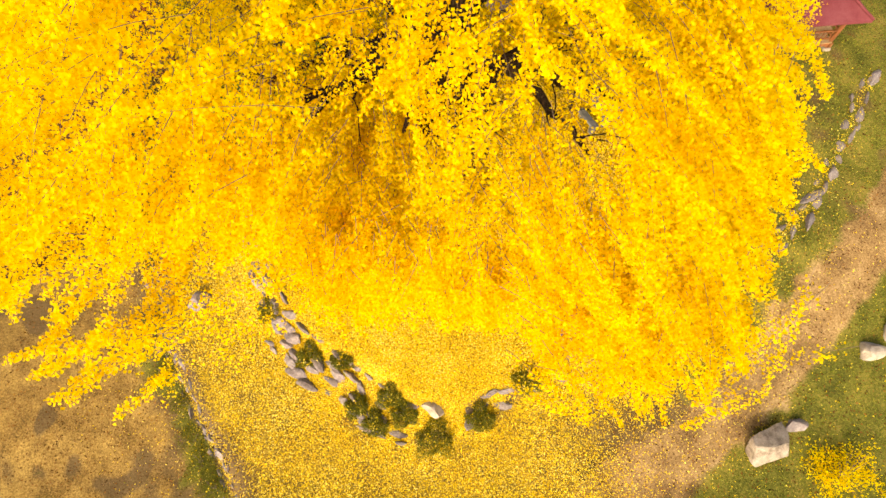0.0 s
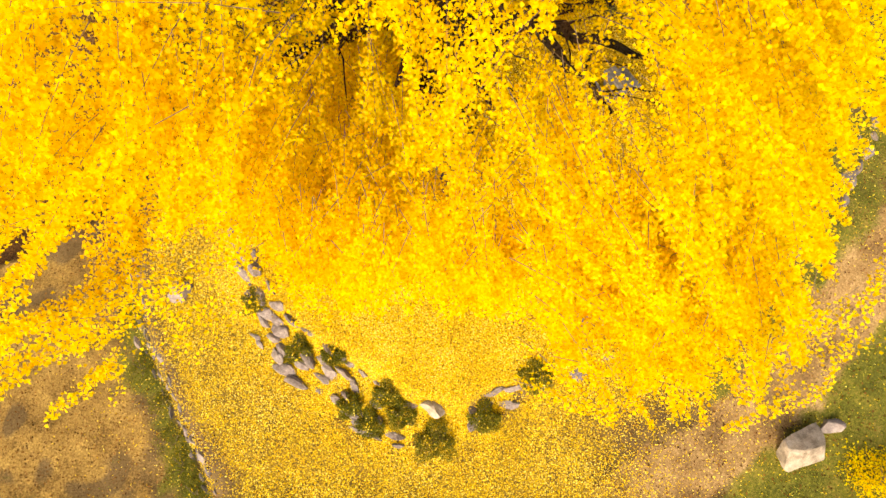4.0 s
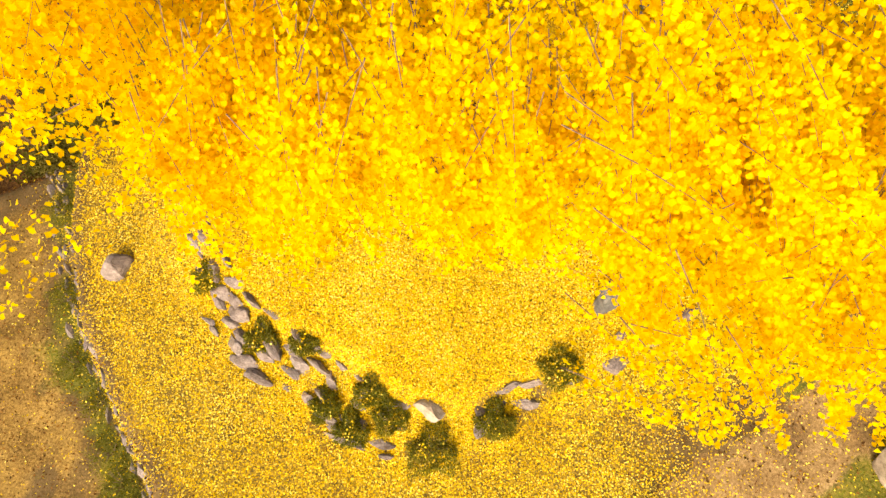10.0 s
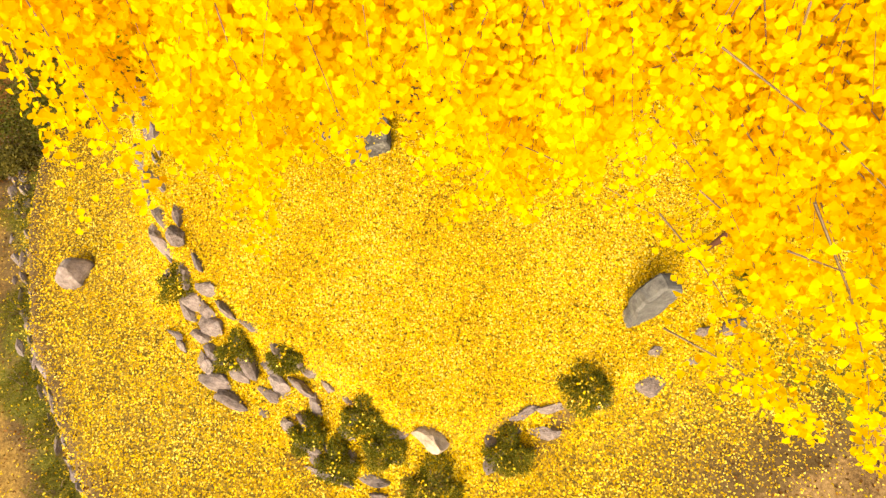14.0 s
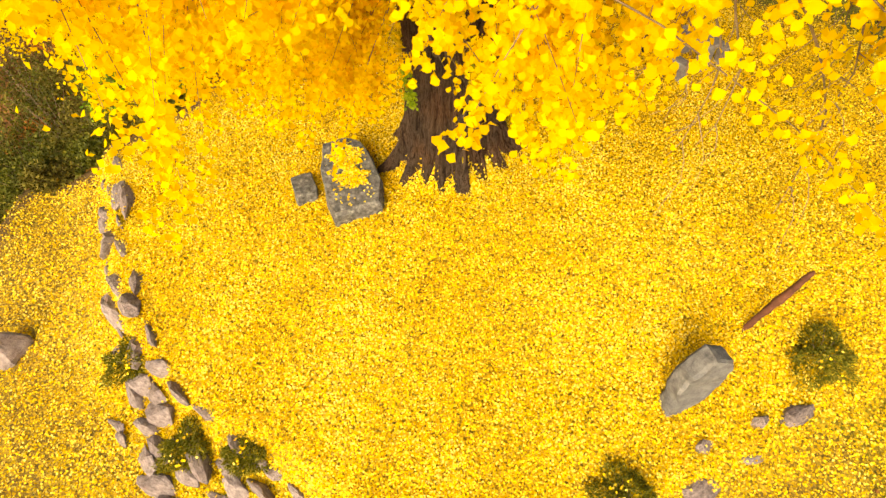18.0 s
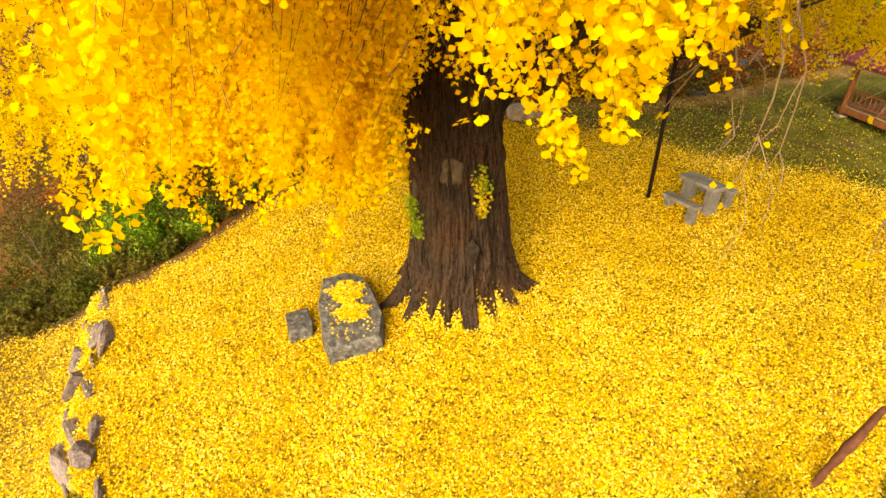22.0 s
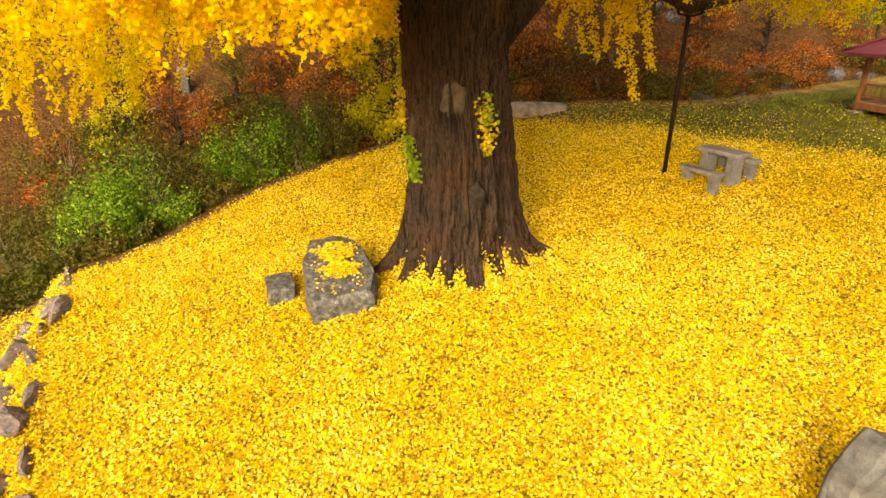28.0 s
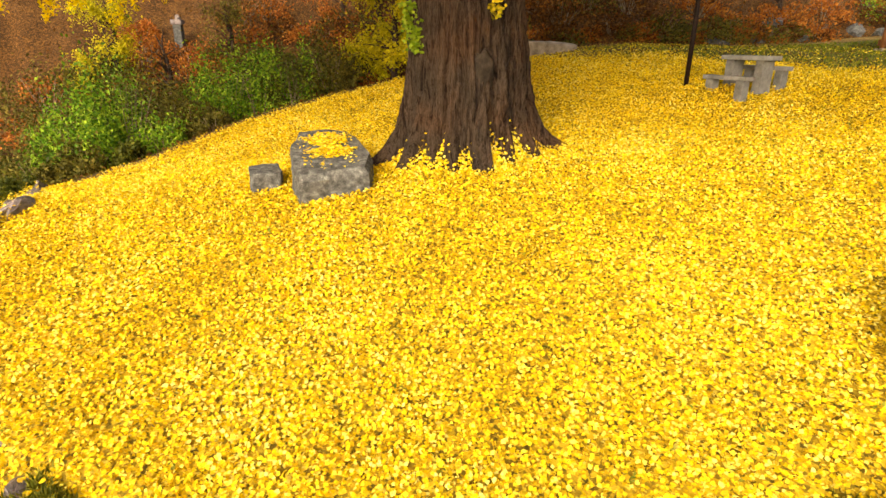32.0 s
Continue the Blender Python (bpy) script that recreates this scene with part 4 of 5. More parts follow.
M_PALESCAR = plain_mat("pale_healed_scar", [(0.3, (0.03, 0.02, 0.012)), (0.55, (0.085, 0.062, 0.037)), (0.8, (0.15, 0.115, 0.07))], 6, 0.8, 0.3, 0.008)
M_SPROUT_G = leaf_mat("green_ginkgo_leaf", [(0.0, (0.10, 0.18, 0.01)), (0.5, (0.26, 0.36, 0.015)), (1.0, (0.45, 0.50, 0.03))], 0.4)
M_SPROUT_Y = leaf_mat("turning_ginkgo_leaf", [(0.0, (0.35, 0.32, 0.01)), (0.5, (0.65, 0.48, 0.015)), (1.0, (0.80, 0.60, 0.03))], 0.4)
ginkgo()


# ---- fallen leaves ----
def litter():
    r = np.random.RandomState(8)
    x, y = r.uniform(-13, 11.5, 1200000), r.uniform(-13, 9.5, 1200000)
    w = zones(x, y)["leafy"]
    d = np.hypot(x, y + 6)
    keep = r.uniform(0, 1, len(x)) < w ** 1.3 * np.interp(d, [0, 5, 13], [0.80, 0.74, 0.62]) * (0.9 + 0.17 * wavy(x, y, 4.2, 31) + 0.14 * wavy(x, y, 9.0, 32))
    x, y = x[keep], y[keep]
    # a thin scatter over the turf and the path
    xe, ye = r.uniform(-14, 15, 30000), r.uniform(-14, 9, 30000)
    ke = (np.hypot(xe, ye) < 14 + 2 * r.normal(size=len(xe))) & (-side_of(BACK, xe, ye) < 0)
    x, y = np.concatenate([x, xe[ke]]), np.concatenate([y, ye[ke]])
    xs, ys = r.uniform(-14, 12, 90000), r.uniform(-14.5, 9, 90000)
    fade = 0.55 * (1 - sstep(np.hypot(xs / 1.1, ys + 2.2) + 0.6 * wavy(xs, ys, 1.1, 23), 8.0, 12.5)) * (-side_of(BACK, xs, ys) < -0.2)
    kf = r.uniform(0, 1, len(xs)) < fade
    x, y = np.concatenate([x, xs[kf]]), np.concatenate([y, ys[kf]])
    n = len(x)
    p = np.stack([x, y, height(x, y) + r.uniform(0.004, 0.06, n)], 1)
    tip = rand_dirs(r, n) * (1, 1, 0.5)
    nrm = rand_dirs(r, n) * 0.8 + (0, 0, 1)
    me = scatter_leaves("leaf_litter", p, tip, nrm, r.uniform(0.030, 0.052, n), KITE, KITE_F)
    ob = link_mesh("leaf_litter", me, M_LITTER)
    tagged(ob, "thick carpet of fallen yellow ginkgo leaves on the ground", "fallen leaves", kind="stuff")


litter()


def weeds():
    """Small green seedlings that come up through the carpet of leaves."""
    r = np.random.RandomState(9)
    x, y = r.uniform(-7, 8, 420), r.uniform(-7.5, 6, 420)
    keep = (zones(x, y)["leafy"] > 0.5) & (np.hypot(x + 0.4, y) > 1.8) & (np.hypot(x + 2.6, y + 1.1) > 1.4)
    x, y = np.repeat(x[keep], 7) + r.normal(0, 0.035, 7 * keep.sum()), np.repeat(y[keep], 7) + r.normal(0, 0.035, 7 * keep.sum())
    n = len(x)
    p = np.stack([x, y, height(x, y) + r.uniform(0.03, 0.08, n)], 1)
    me = scatter_leaves("weed_growth", p, rand_dirs(r, n) * (1, 1, 0.4) + (0, 0, 0.3), rand_dirs(r, n) * 0.5 + (0, 0, 1), r.uniform(0.03, 0.06, n), OVAL, OVAL_F)
    tagged(link_mesh("weed_growth", me, M_GRASS), "small green seedlings poking through the fallen leaves", "weeds", kind="stuff")


weeds()


def root_leaves():
    """Leaves lodged between the roots and in the folds of the trunk."""
    r = np.random.RandomState(18)
    n = 2600
    th = np.radians(r.choice([211, 231, 249, 271, 294, 317, 345, 20], n) + r.normal(0, 4.5, n))
    hgt = np.abs(r.normal(0, 0.20, n))
    rad = 0.92 + 0.62 * np.exp(-hgt / 0.22) * r.uniform(0.2, 1.0, n)
    cx, cy = trunk_centre(hgt)
    x, y = cx + rad * np.cos(th), cy + rad * np.sin(th)
    p = np.stack([x, y, height(x, y) + hgt + 0.03], 1)
    out = np.stack([np.cos(th), np.sin(th), 0.8 + 0 * th], 1)
    me = scatter_leaves("root_litter", p, rand_dirs(r, n), out + 0.5 * rand_dirs(r, n), r.uniform(0.035, 0.055, n), KITE, KITE_F)
    tagged(link_mesh("root_litter", me, M_LITTER), "yellow leaves lodged between the roots of the ginkgo", "fallen leaves", kind="stuff")


root_leaves()


# ---- stones ----
def rock_bm(sx, sy, sz, seed, sub=3, rough=0.22, flat=0.0, sharp=False, hard=0.96):
    """A worn, faceted stone, its base at z = 0."""
    bm = bmesh.new()
    bmesh.ops.create_icosphere(bm, subdivisions=sub, radius=1.0)
    rr = random.Random(seed)
    cuts = [(Vector((rr.uniform(-1, 1), rr.uniform(-1, 1), rr.uniform(-0.4, 1))).normalized(), rr.uniform(0.38, 0.75)) for _ in range(12)]
    if sharp:
        cuts = [(c, 0.32 + 0.55 * (d - 0.38)) for c, d in cuts[:9]]
        rough *= 0.6
    if flat:
        cuts.append((Vector((0, 0, 1)), flat))
    o = Vector((rr.uniform(0, 50), rr.uniform(0, 50), rr.uniform(0, 50)))
    for v in bm.verts:
        p = v.co.copy()
        for nrm, dist in cuts:
            k = p.dot(nrm) - dist
            if k > 0:
                p -= nrm * k * hard
        p *= 1 + rough * noise.noise(p * 1.1 + o) + 0.35 * rough * noise.noise(p * 3.3 + o)
        v.co = Vector((p.x * sx, p.y * sy, (p.z + 0.45) * sz))
    return bm


def box_bm(sx, sy, sz, bevel=0.01, jitter=0.0, seed=0, cuts=0):
    """A worked block with softened, slightly uneven edges, its base at z = 0."""
    bm = bmesh.new()
    bmesh.ops.create_cube(bm, size=1.0)
    for v in bm.verts:
        v.co = Vector((v.co.x * sx, v.co.y * sy, (v.co.z + 0.5) * sz))
    if cuts:
        bmesh.ops.subdivide_edges(bm, edges=bm.edges[:], cuts=cuts, use_grid_fill=True)
    if bevel:
        sharp = [e for e in bm.edges if len(e.link_faces) == 2 and e.calc_face_angle() > 0.8]
        bmesh.ops.bevel(bm, geom=sharp, offset=bevel, segments=2, affect="EDGES", profile=0.6)
    o = Vector((seed * 7.1, seed * 3.3, 0))
    for v in bm.verts:
        if jitter:
            v.co += Vector((noise.noise(v.co * 5 + o), noise.noise(v.co * 5 + o + Vector((9, 0, 0))), noise.noise(v.co * 5 + o + Vector((0, 9, 0))))) * jitter
    return bm


def boulder(name, x, y, sx, sy, sz, rz, seed, mat, label, sink=0.12, category="boulder", dz=0.0, group=""):
    ob = part(name, rock_bm(sx, sy, sz, seed, 4 if sx > 0.8 else 3, sharp=sx > 0.8), mat, smooth=False)
    ob.matrix_basis = pose(x, y, ground_at(x, y) - sink * sz + dz, 0, 0, rz)
    return tagged(ob, label, category, group)


# flat stone and small block beside the trunk
def flat_stone():
    thing = tagged(empty("flat_stone_bench", pose(-2.44, -1.14, -0.19, 9, -3, 17)), "grey lichened flat stone slab lying beside the trunk", "stone slab")
    bm = bmesh.new()
    outline = [(-0.46, -0.95), (0.48, -0.88), (0.66, -0.35), (0.56, 0.35), (0.40, 0.86), (0.05, 1.06), (-0.40, 1.0), (-0.54, 0.4), (-0.56, -0.4)]
    low = [bm.verts.new((x * 1.04, y * 1.03, -0.3)) for x, y in outline]
    mid = [bm.verts.new((x * 1.03, y * 1.02, 0.32)) for x, y in outline]
    top = [bm.verts.new((x * 0.95, y * 0.96, 0.42)) for x, y in outline]
    n = len(outline)
    for a, b in ((low, mid), (mid, top)):
        for k in range(n):
            bm.faces.new((a[k], a[(k + 1) % n], b[(k + 1) % n], b[k]))
    bm.faces.new(top)
    bm.faces.new(low[::-1])
    bmesh.ops.triangulate(bm, faces=[f for f in bm.faces if len(f.verts) > 4])
    bmesh.ops.subdivide_edges(bm, edges=bm.edges[:], cuts=3, use_grid_fill=True)
    for v in bm.verts:
        v.co += Vector((noise.noise(v.co * 2.2), noise.noise(v.co * 2.2 + Vector((5, 5, 0))), 0.8 * noise.noise(v.co * 2.0 + Vector((0, 5, 5))))) * 0.05
        v.co += Vector((noise.noise(v.co * 9), noise.noise(v.co * 9 + Vector((5, 5, 0))), noise.noise(v.co * 9 + Vector((0, 5, 5))))) * 0.012
    part("slab", bm, M_GREYSTONE, thing)
    r = np.random.RandomState(3)
    pos = []
    for cx, cy, ax, ay, num in ((0.02, 0.45, 0.36, 0.30, 620), (0.06, -0.16, 0.33, 0.25, 560), (0.03, 0.14, 0.14, 0.16, 120), (0.0, -0.05, 0.5, 0.85, 120)):
        a, q = r.uniform(0, 6.28, num), np.sqrt(r.uniform(0, 1, num))
        pos.append(np.stack([cx + ax * q * np.cos(a) * (1 + 0.2 * np.sin(5 * a)), cy + ay * q * np.sin(a), r.uniform(0.425, 0.465, num)], 1))
    p = np.concatenate(pos)
    me = scatter_leaves("fallen_leaves", p, rand_dirs(r, len(p)) * (1, 1, 0.3), rand_dirs(r, len(p)) * 0.35 + (0, 0, 1), r.uniform(0.036, 0.055, len(p)))
    link_mesh("fallen_leaves", me, M_LITTER, thing, "two heaps of yellow leaves on the slab")["kind"] = "stuff"


flat_stone()
ob = part("stone_block", box_bm(0.46, 0.66, 0.30, 0.04, 0.03, 3, 3), M_GREYSTONE)
ob.matrix_basis = pose(-3.42, -1.24, ground_at(-3.42, -1.24) - 0.04, 2, -2, 22)
tagged(ob, "small grey squared stone block half sunk among leaves", "stone block")


# ---- stone table and benches ----
def table_set():
    a = math.atan2(-0.86, 0.50)
    deg = math.degrees(a)
    cx, cy = 5.27, 2.48
    g = ground_at(cx, cy)
    table = tagged(empty("stone_table", pose(cx, cy, g, 0, 0, deg)), "weathered grey granite picnic table on two slab legs", "table")
    o = part("tabletop", box_bm(1.02, 0.46, 0.085, 0.012, 0.006, 1, 3), M_GRANITE, table)
    o.location = (0, 0, 0.555)
    for s in (-0.33, 0.33):
        o = part("leg", box_bm(0.17, 0.34, 0.63, 0.012, 0.006, 2, 2), M_GRANITE, table)
        o.location = (s, 0, -0.075)
    for side, lab in ((-0.58, "low grey granite bench beside the stone table"), (0.55, "low grey granite bench beside the stone table")):
        dx, dy = -math.sin(a) * side, math.cos(a) * side
        bench = tagged(empty("stone_bench", pose(cx + dx, cy + dy, ground_at(cx + dx, cy + dy), 0, 0, deg)), lab, "bench", "benches at the stone table")
        o = part("seat", box_bm(0.98, 0.25, 0.08, 0.012, 0.006, 4, 3), M_GRANITE, bench)
        o.location = (0, 0, 0.30)
        for s in (-0.34, 0.34):
            o = part("leg", box_bm(0.17, 0.19, 0.39, 0.012, 0.005, 5, 2), M_GRANITE, bench)
            o.location = (s, 0, -0.09)


table_set()


def prop_pole():
    thing = tagged(empty("prop_pole", pose(4.17, 2.74, ground_at(4.17, 2.74))), "thin dark rusty steel pole propping up the low limb", "pole")
    h = 4.28 - ground_at(4.17, 2.74)
    part("shaft", tube([(0, 0, -0.2), (0, 0, 1.2), (-0.01, 0, 2.4), (-0.02, 0.0, h)], [0.048] * 4, 12), M_STEEL, thing, smooth=True)
    o = part("cradle", tube([(-0.26, 0.1, h + 0.22), (-0.2, 0.07, h + 0.02), (0, 0, h - 0.03), (0.2, -0.07, h + 0.02), (0.26, -0.1, h + 0.22)], [0.03] * 5, 8), M_STEEL, thing)
    part("side_bracket", tube([(0, 0, h - 0.42), (0.16, 0.02, h - 0.40)], [0.014, 0.010], 8), M_STEEL, thing)


prop_pole()


def far_slab():
    ob = part("long_stone", box_bm(1.75, 0.5, 0.40, 0.06, 0.06, 6, 4), M_BOULDER)
    ob.matrix_basis = pose(1.8, 7.7, ground_at(1.8, 7.7) - 0.08, 3, 2, 16)
    tagged(ob, "long pale squared stone lying on the grass", "stone")


far_slab()
def standing_stone():
    """Upright rough slab, broad at the shoulders and narrow at the foot."""
    bm = bmesh.new()
    front = [(-0.20, -0.35), (-0.24, 0.25), (-0.38, 0.85), (-0.42, 1.30), (-0.14, 1.78), (0.22, 1.72), (0.40, 1.42), (0.38, 0.8), (0.26, 0.2), (0.22, -0.35)]
    n = len(front)
    rings = [[bm.verts.new((x * k, y, z * (1.0 if k > 0.95 else 0.985))) for x, z in front] for k, y in ((0.90, -0.20), (1.0, -0.13), (1.0, 0.14), (0.88, 0.20))]
    for p, q in zip(rings[:-1], rings[1:]):
        for k in range(n):
            bm.faces.new((p[k], p[(k + 1) % n], q[(k + 1) % n], q[k]))
    bm.faces.new(rings[0][::-1])
    bm.faces.new(rings[-1])
    bmesh.ops.recalc_face_normals(bm, faces=bm.faces[:])
    bmesh.ops.triangulate(bm, faces=[f for f in bm.faces if len(f.verts) > 4])
    bmesh.ops.subdivide_edges(bm, edges=bm.edges[:], cuts=4, use_grid_fill=True)
    for v in bm.verts:
        q = v.co * 2.6
        v.co += Vector((noise.noise(q), noise.noise(q + Vector((5, 5, 0))), noise.noise(q + Vector((0, 5, 5))))) * 0.05
        q = v.co * 11
        v.co += Vector((noise.noise(q), noise.noise(q + Vector((5, 5, 0))), noise.noise(q + Vector((0, 5, 5))))) * 0.012
    ob = part("standing_stone", bm, M_SLATE)
    ob.matrix_basis = pose(3.74, -5.42, ground_at(3.74, -5.42) + 0.06, -3, 14, 18) @ Matrix.Diagonal((1.0, 0.9, 0.76, 1))
    tagged(ob, "rough grey stone slab standing upright among the fallen leaves", "stone")


standing_stone()
boulder("boulder", -9.34, -4.29, 0.55, 0.42, 0.6, 30, 22, M_STONE, "pointed grey boulder on the leaf-covered lower terrace", 0.15)
boulder("round_stone", -0.52, -7.83, 0.56, 0.38, 0.34, 5, 33, M_BOULDER, "pale rounded stone in the rockery", 0.02, "stone")
boulder("boulder", 10.6, -8.6, 1.05, 0.9, 0.95, 65, 47, M_BOULDER, "large cream-coloured angular boulder on the verge", 0.15)
boulder("boulder", 11.45, -8.0, 0.45, 0.4, 0.4, 60, 42, M_STONE, "small brownish stone behind the cream boulder", 0.15)
boulder("boulder", 14.13, -5.52, 0.5, 0.42, 0.45, 10, 43, M_BOULDER, "cream-coloured rounded boulder beside the path", 0.15)
boulder("boulder", 14.92, -4.93, 0.5, 0.5, 0.5, 70, 44, M_BOULDER, "cream-coloured rounded boulder beside the path", 0.15)


def dead_post():
    g = ground_at(5.1, -4.2)
    pts = [(5.12 + 0.55 * u, -4.15 + 0.12 * u, g + 1.58 * u + 0.03 * math.sin(6 * u)) for u in (-0.13, 0, 0.27, 0.5, 0.6, 0.78, 0.97, 1.0)]
    bm = tube(pts, [0.06, 0.05, 0.055, 0.08, 0.07, 0.06, 0.045, 0.02], 14)
    bmesh.ops.subdivide_edges(bm, edges=bm.edges[:], cuts=2, use_grid_fill=True)
    for v in bm.verts:
        v.co += Vector((noise.noise(v.co * 9), noise.noise(v.co * 9 + Vector((5, 0, 0))), 0)) * 0.022
    ob = part("dead_stump", bm, M_DEADWOOD, smooth=True)
    tagged(ob, "thin leaning reddish-brown dead trunk standing in the leaves", "dead trunk")


dead_post()


# ---- rockery walls ----
def rock_wall(name, line, label, rows, step, size, seed, sink=0.17):
    """Loose dry-laid stones along a line of the plan; every stone is a part."""
    rr = random.Random(seed)
    thing = tagged(empty(name, pose(line[0][0], line[0][1], ground_at(*line[0]))), label, "stone wall")
    inv = thing.matrix_basis.inverted()
    kinds = [rock_bm(1.0, 1.0, 1.0, seed * 10 + k, 2, 0.34, hard=0.92) for k in range(9)]
    meshes = []
    for bm in kinds:
        me = bpy.data.meshes.new("stone")
        bm.to_mesh(me)
        bm.free()
        me.materials.append(M_STONE)
        meshes.append(me)
    pts = [Vector((a, b, 0)) for a, b in line]
    total = sum((b - a).length for a, b in zip(pts[:-1], pts[1:]))
    for row in range(rows):
        s = rr.uniform(0, step)
        while s < total:
            rest = s
            for a, b in zip(pts[:-1], pts[1:]):
                seg = (b - a).length
                if rest <= seg:
                    break
                rest -= seg
            d = (b - a).normalized()
            p = a + d * rest + Vector((d.y, -d.x, 0)) * ((row - (rows - 1) / 2) * size * 0.98 + rr.uniform(-0.14, 0.14))
            k = rr.uniform(0.6, 1.35) * size
            if rr.random() > 0.07:
                o = new("stone", rr.choice(meshes))
                o.parent = thing
                z = ground_at(p.x, p.y) - sink * k
                ang = math.degrees(math.atan2(d.y, d.x)) + rr.uniform(-20, 20)
                o.matrix_basis = inv @ pose(p.x, p.y, z, rr.uniform(-12, 12), rr.uniform(-12, 12), ang) @ Matrix.Diagonal((k * rr.uniform(0.8, 1.45), k * rr.uniform(0.34, 0.6), k * rr.uniform(0.34, 0.6), 1))
            s += step * rr.uniform(0.7, 1.5)
    # yellow leaves that came down on and between the stones
    r = np.random.RandomState(seed + 70)
    num = int(90 * total)
    u = r.uniform(0, len(line) - 1.001, num)
    i = u.astype(int)
    a, b = np.array(line)[i], np.array(line)[i + 1]
    q = a + (b - a) * (u - i)[:, None] + r.normal(0, 0.2 * size * rows, (num, 2))
    p = np.stack([q[:, 0], q[:, 1], height(q[:, 0], q[:, 1]) + r.uniform(0.02, 0.42 * size, num)], 1) - np.array(thing.matrix_basis.translation)
    link_mesh("fallen_leaves", scatter_leaves("fallen_leaves", p, rand_dirs(r, num) * (1, 1, 0.4), rand_dirs(r, num) * 0.6 + (0, 0, 1), r.uniform(0.035, 0.055, num), KITE, KITE_F), M_LITTER, thing, "yellow leaves on the stones")["kind"] = "stuff"
    return thing


rock_wall("terrace_wall", [(-8.93, 0.69), (-8.04, -0.89), (-7.39, -2.28), (-6.84, -3.61), (-6.57, -4.51)], "low dry-laid wall of rounded stones half buried in leaves", 2, 0.50, 0.44, 3, 0.07)
rock_wall("rockery_wall", [(-6.44, -4.87), (-5.44, -5.76), (-4.36, -6.65), (-3.32, -7.22), (-2.56, -7.81), (-1.66, -8.36), (-1.06, -8.5)], "rockery of pinkish grey stones between clipped shrubs", 4, 0.48, 0.40, 4)
rock_wall("rockery_wall", [(0.59, -8.2), (1.23, -7.61), (2.06, -7.36), (3.76, -6.54), (6.18, -5.43)], "rockery of pinkish grey stones between clipped shrubs", 2, 0.74, 0.36, 5)
rock_wall("lower_wall", [(-14.02, 1.07), (-12.32, -2.1), (-11.18, -5.07), (-10.02, -6.72), (-9.28, -7.97), (-8.36, -9.11), (-7.6, -10.31), (-6.73, -11.99)], "dry-laid retaining wall of pale stones below the leaf terrace", 3, 0.52, 0.27, 6)
rock_wall("row_of_stones", [(10.05, -3.39), (11.56, -1.76), (12.66, -0.76), (13.59, 0.87), (14.67, 2.8), (15.67, 4.62)], "row of rough pale stones along the edge of the grass", 2, 0.62, 0.38, 7)


# ---- shrubs ----
def shrub(name, x, y, rad, high, seed, mat, label, num=900, leaf=0.045, stems=9, group="", category="shrub", sink=0.0, yellow=0):
    r = np.random.RandomState(seed)
    rr = random.Random(seed)
    z0 = ground_at(x, y) - sink
    thing = tagged(empty(name, pose(x, y, z0)), label, category, group)
    bm = bmesh.new()
    for k in range(stems):
        a, q = rr.uniform(0, 6.28), rad * rr.uniform(0.2, 0.8)
        tube(curve_pts((0.06 * math.cos(a), 0.06 * math.sin(a), -0.05), (q * math.cos(a), q * math.sin(a), high * rr.uniform(0.55, 0.9)), (0, 0, 0.08), 4, rr, 0.02), [0.016, 0.013, 0.010, 0.007, 0.004], 5, bm)
    part("twig_growth", bm, M_TWIG, thing)["kind"] = "stuff"
    d = rand_dirs(r, num)
    d[:, 2] = np.abs(d[:, 2]) * 1.0 - 0.12
    lump = 1 + 0.30 * np.sin(4 * d[:, 0] + seed) * np.cos(3 * d[:, 1] - seed) + 0.15 * np.sin(7 * d[:, 1] + 5 * d[:, 2])
    q = lump * r.uniform(0.55, 1.08, num) ** 0.6
    p = d * q[:, None] * (rad, rad, high)
    if category in ("bush", "undergrowth"):
        # leaf clumps at the ends of the stems, with gaps between them
        c = rand_dirs(r, 22)
        c[:, 2] = np.abs(c[:, 2]) - 0.05
        c *= r.uniform(0.45, 1.12, 22)[:, None]
        which = r.randint(0, 22, num)
        d = 0.5 * d + rand_dirs(r, num)
        p = (c[which] + 0.17 * r.normal(size=(num, 3))) * (rad, rad, high)
        p[:, 2] = np.maximum(p[:, 2], -0.05)
    me = scatter_leaves("leaves", p, d + 0.8 * rand_dirs(r, num), d + 0.6 * rand_dirs(r, num), r.uniform(0.7, 1.3, num) * leaf, *((NEEDLE, OVAL_F) if mat is M_JUNIPER else (OVAL, OVAL_F)))
    link_mesh("leaves", me, mat, thing)
    if yellow:
        d2 = rand_dirs(r, yellow)
        d2[:, 2] = np.abs(d2[:, 2])
        p = d2 * r.uniform(0.85, 1.1, yellow)[:, None] * (rad, rad, high)
        link_mesh("caught_leaves", scatter_leaves("caught_leaves", p, rand_dirs(r, yellow), d2 + 0.3 * rand_dirs(r, yellow), r.uniform(0.045, 0.06, yellow)), M_LITTER, thing, "yellow leaves caught in the shrub")
    return thing


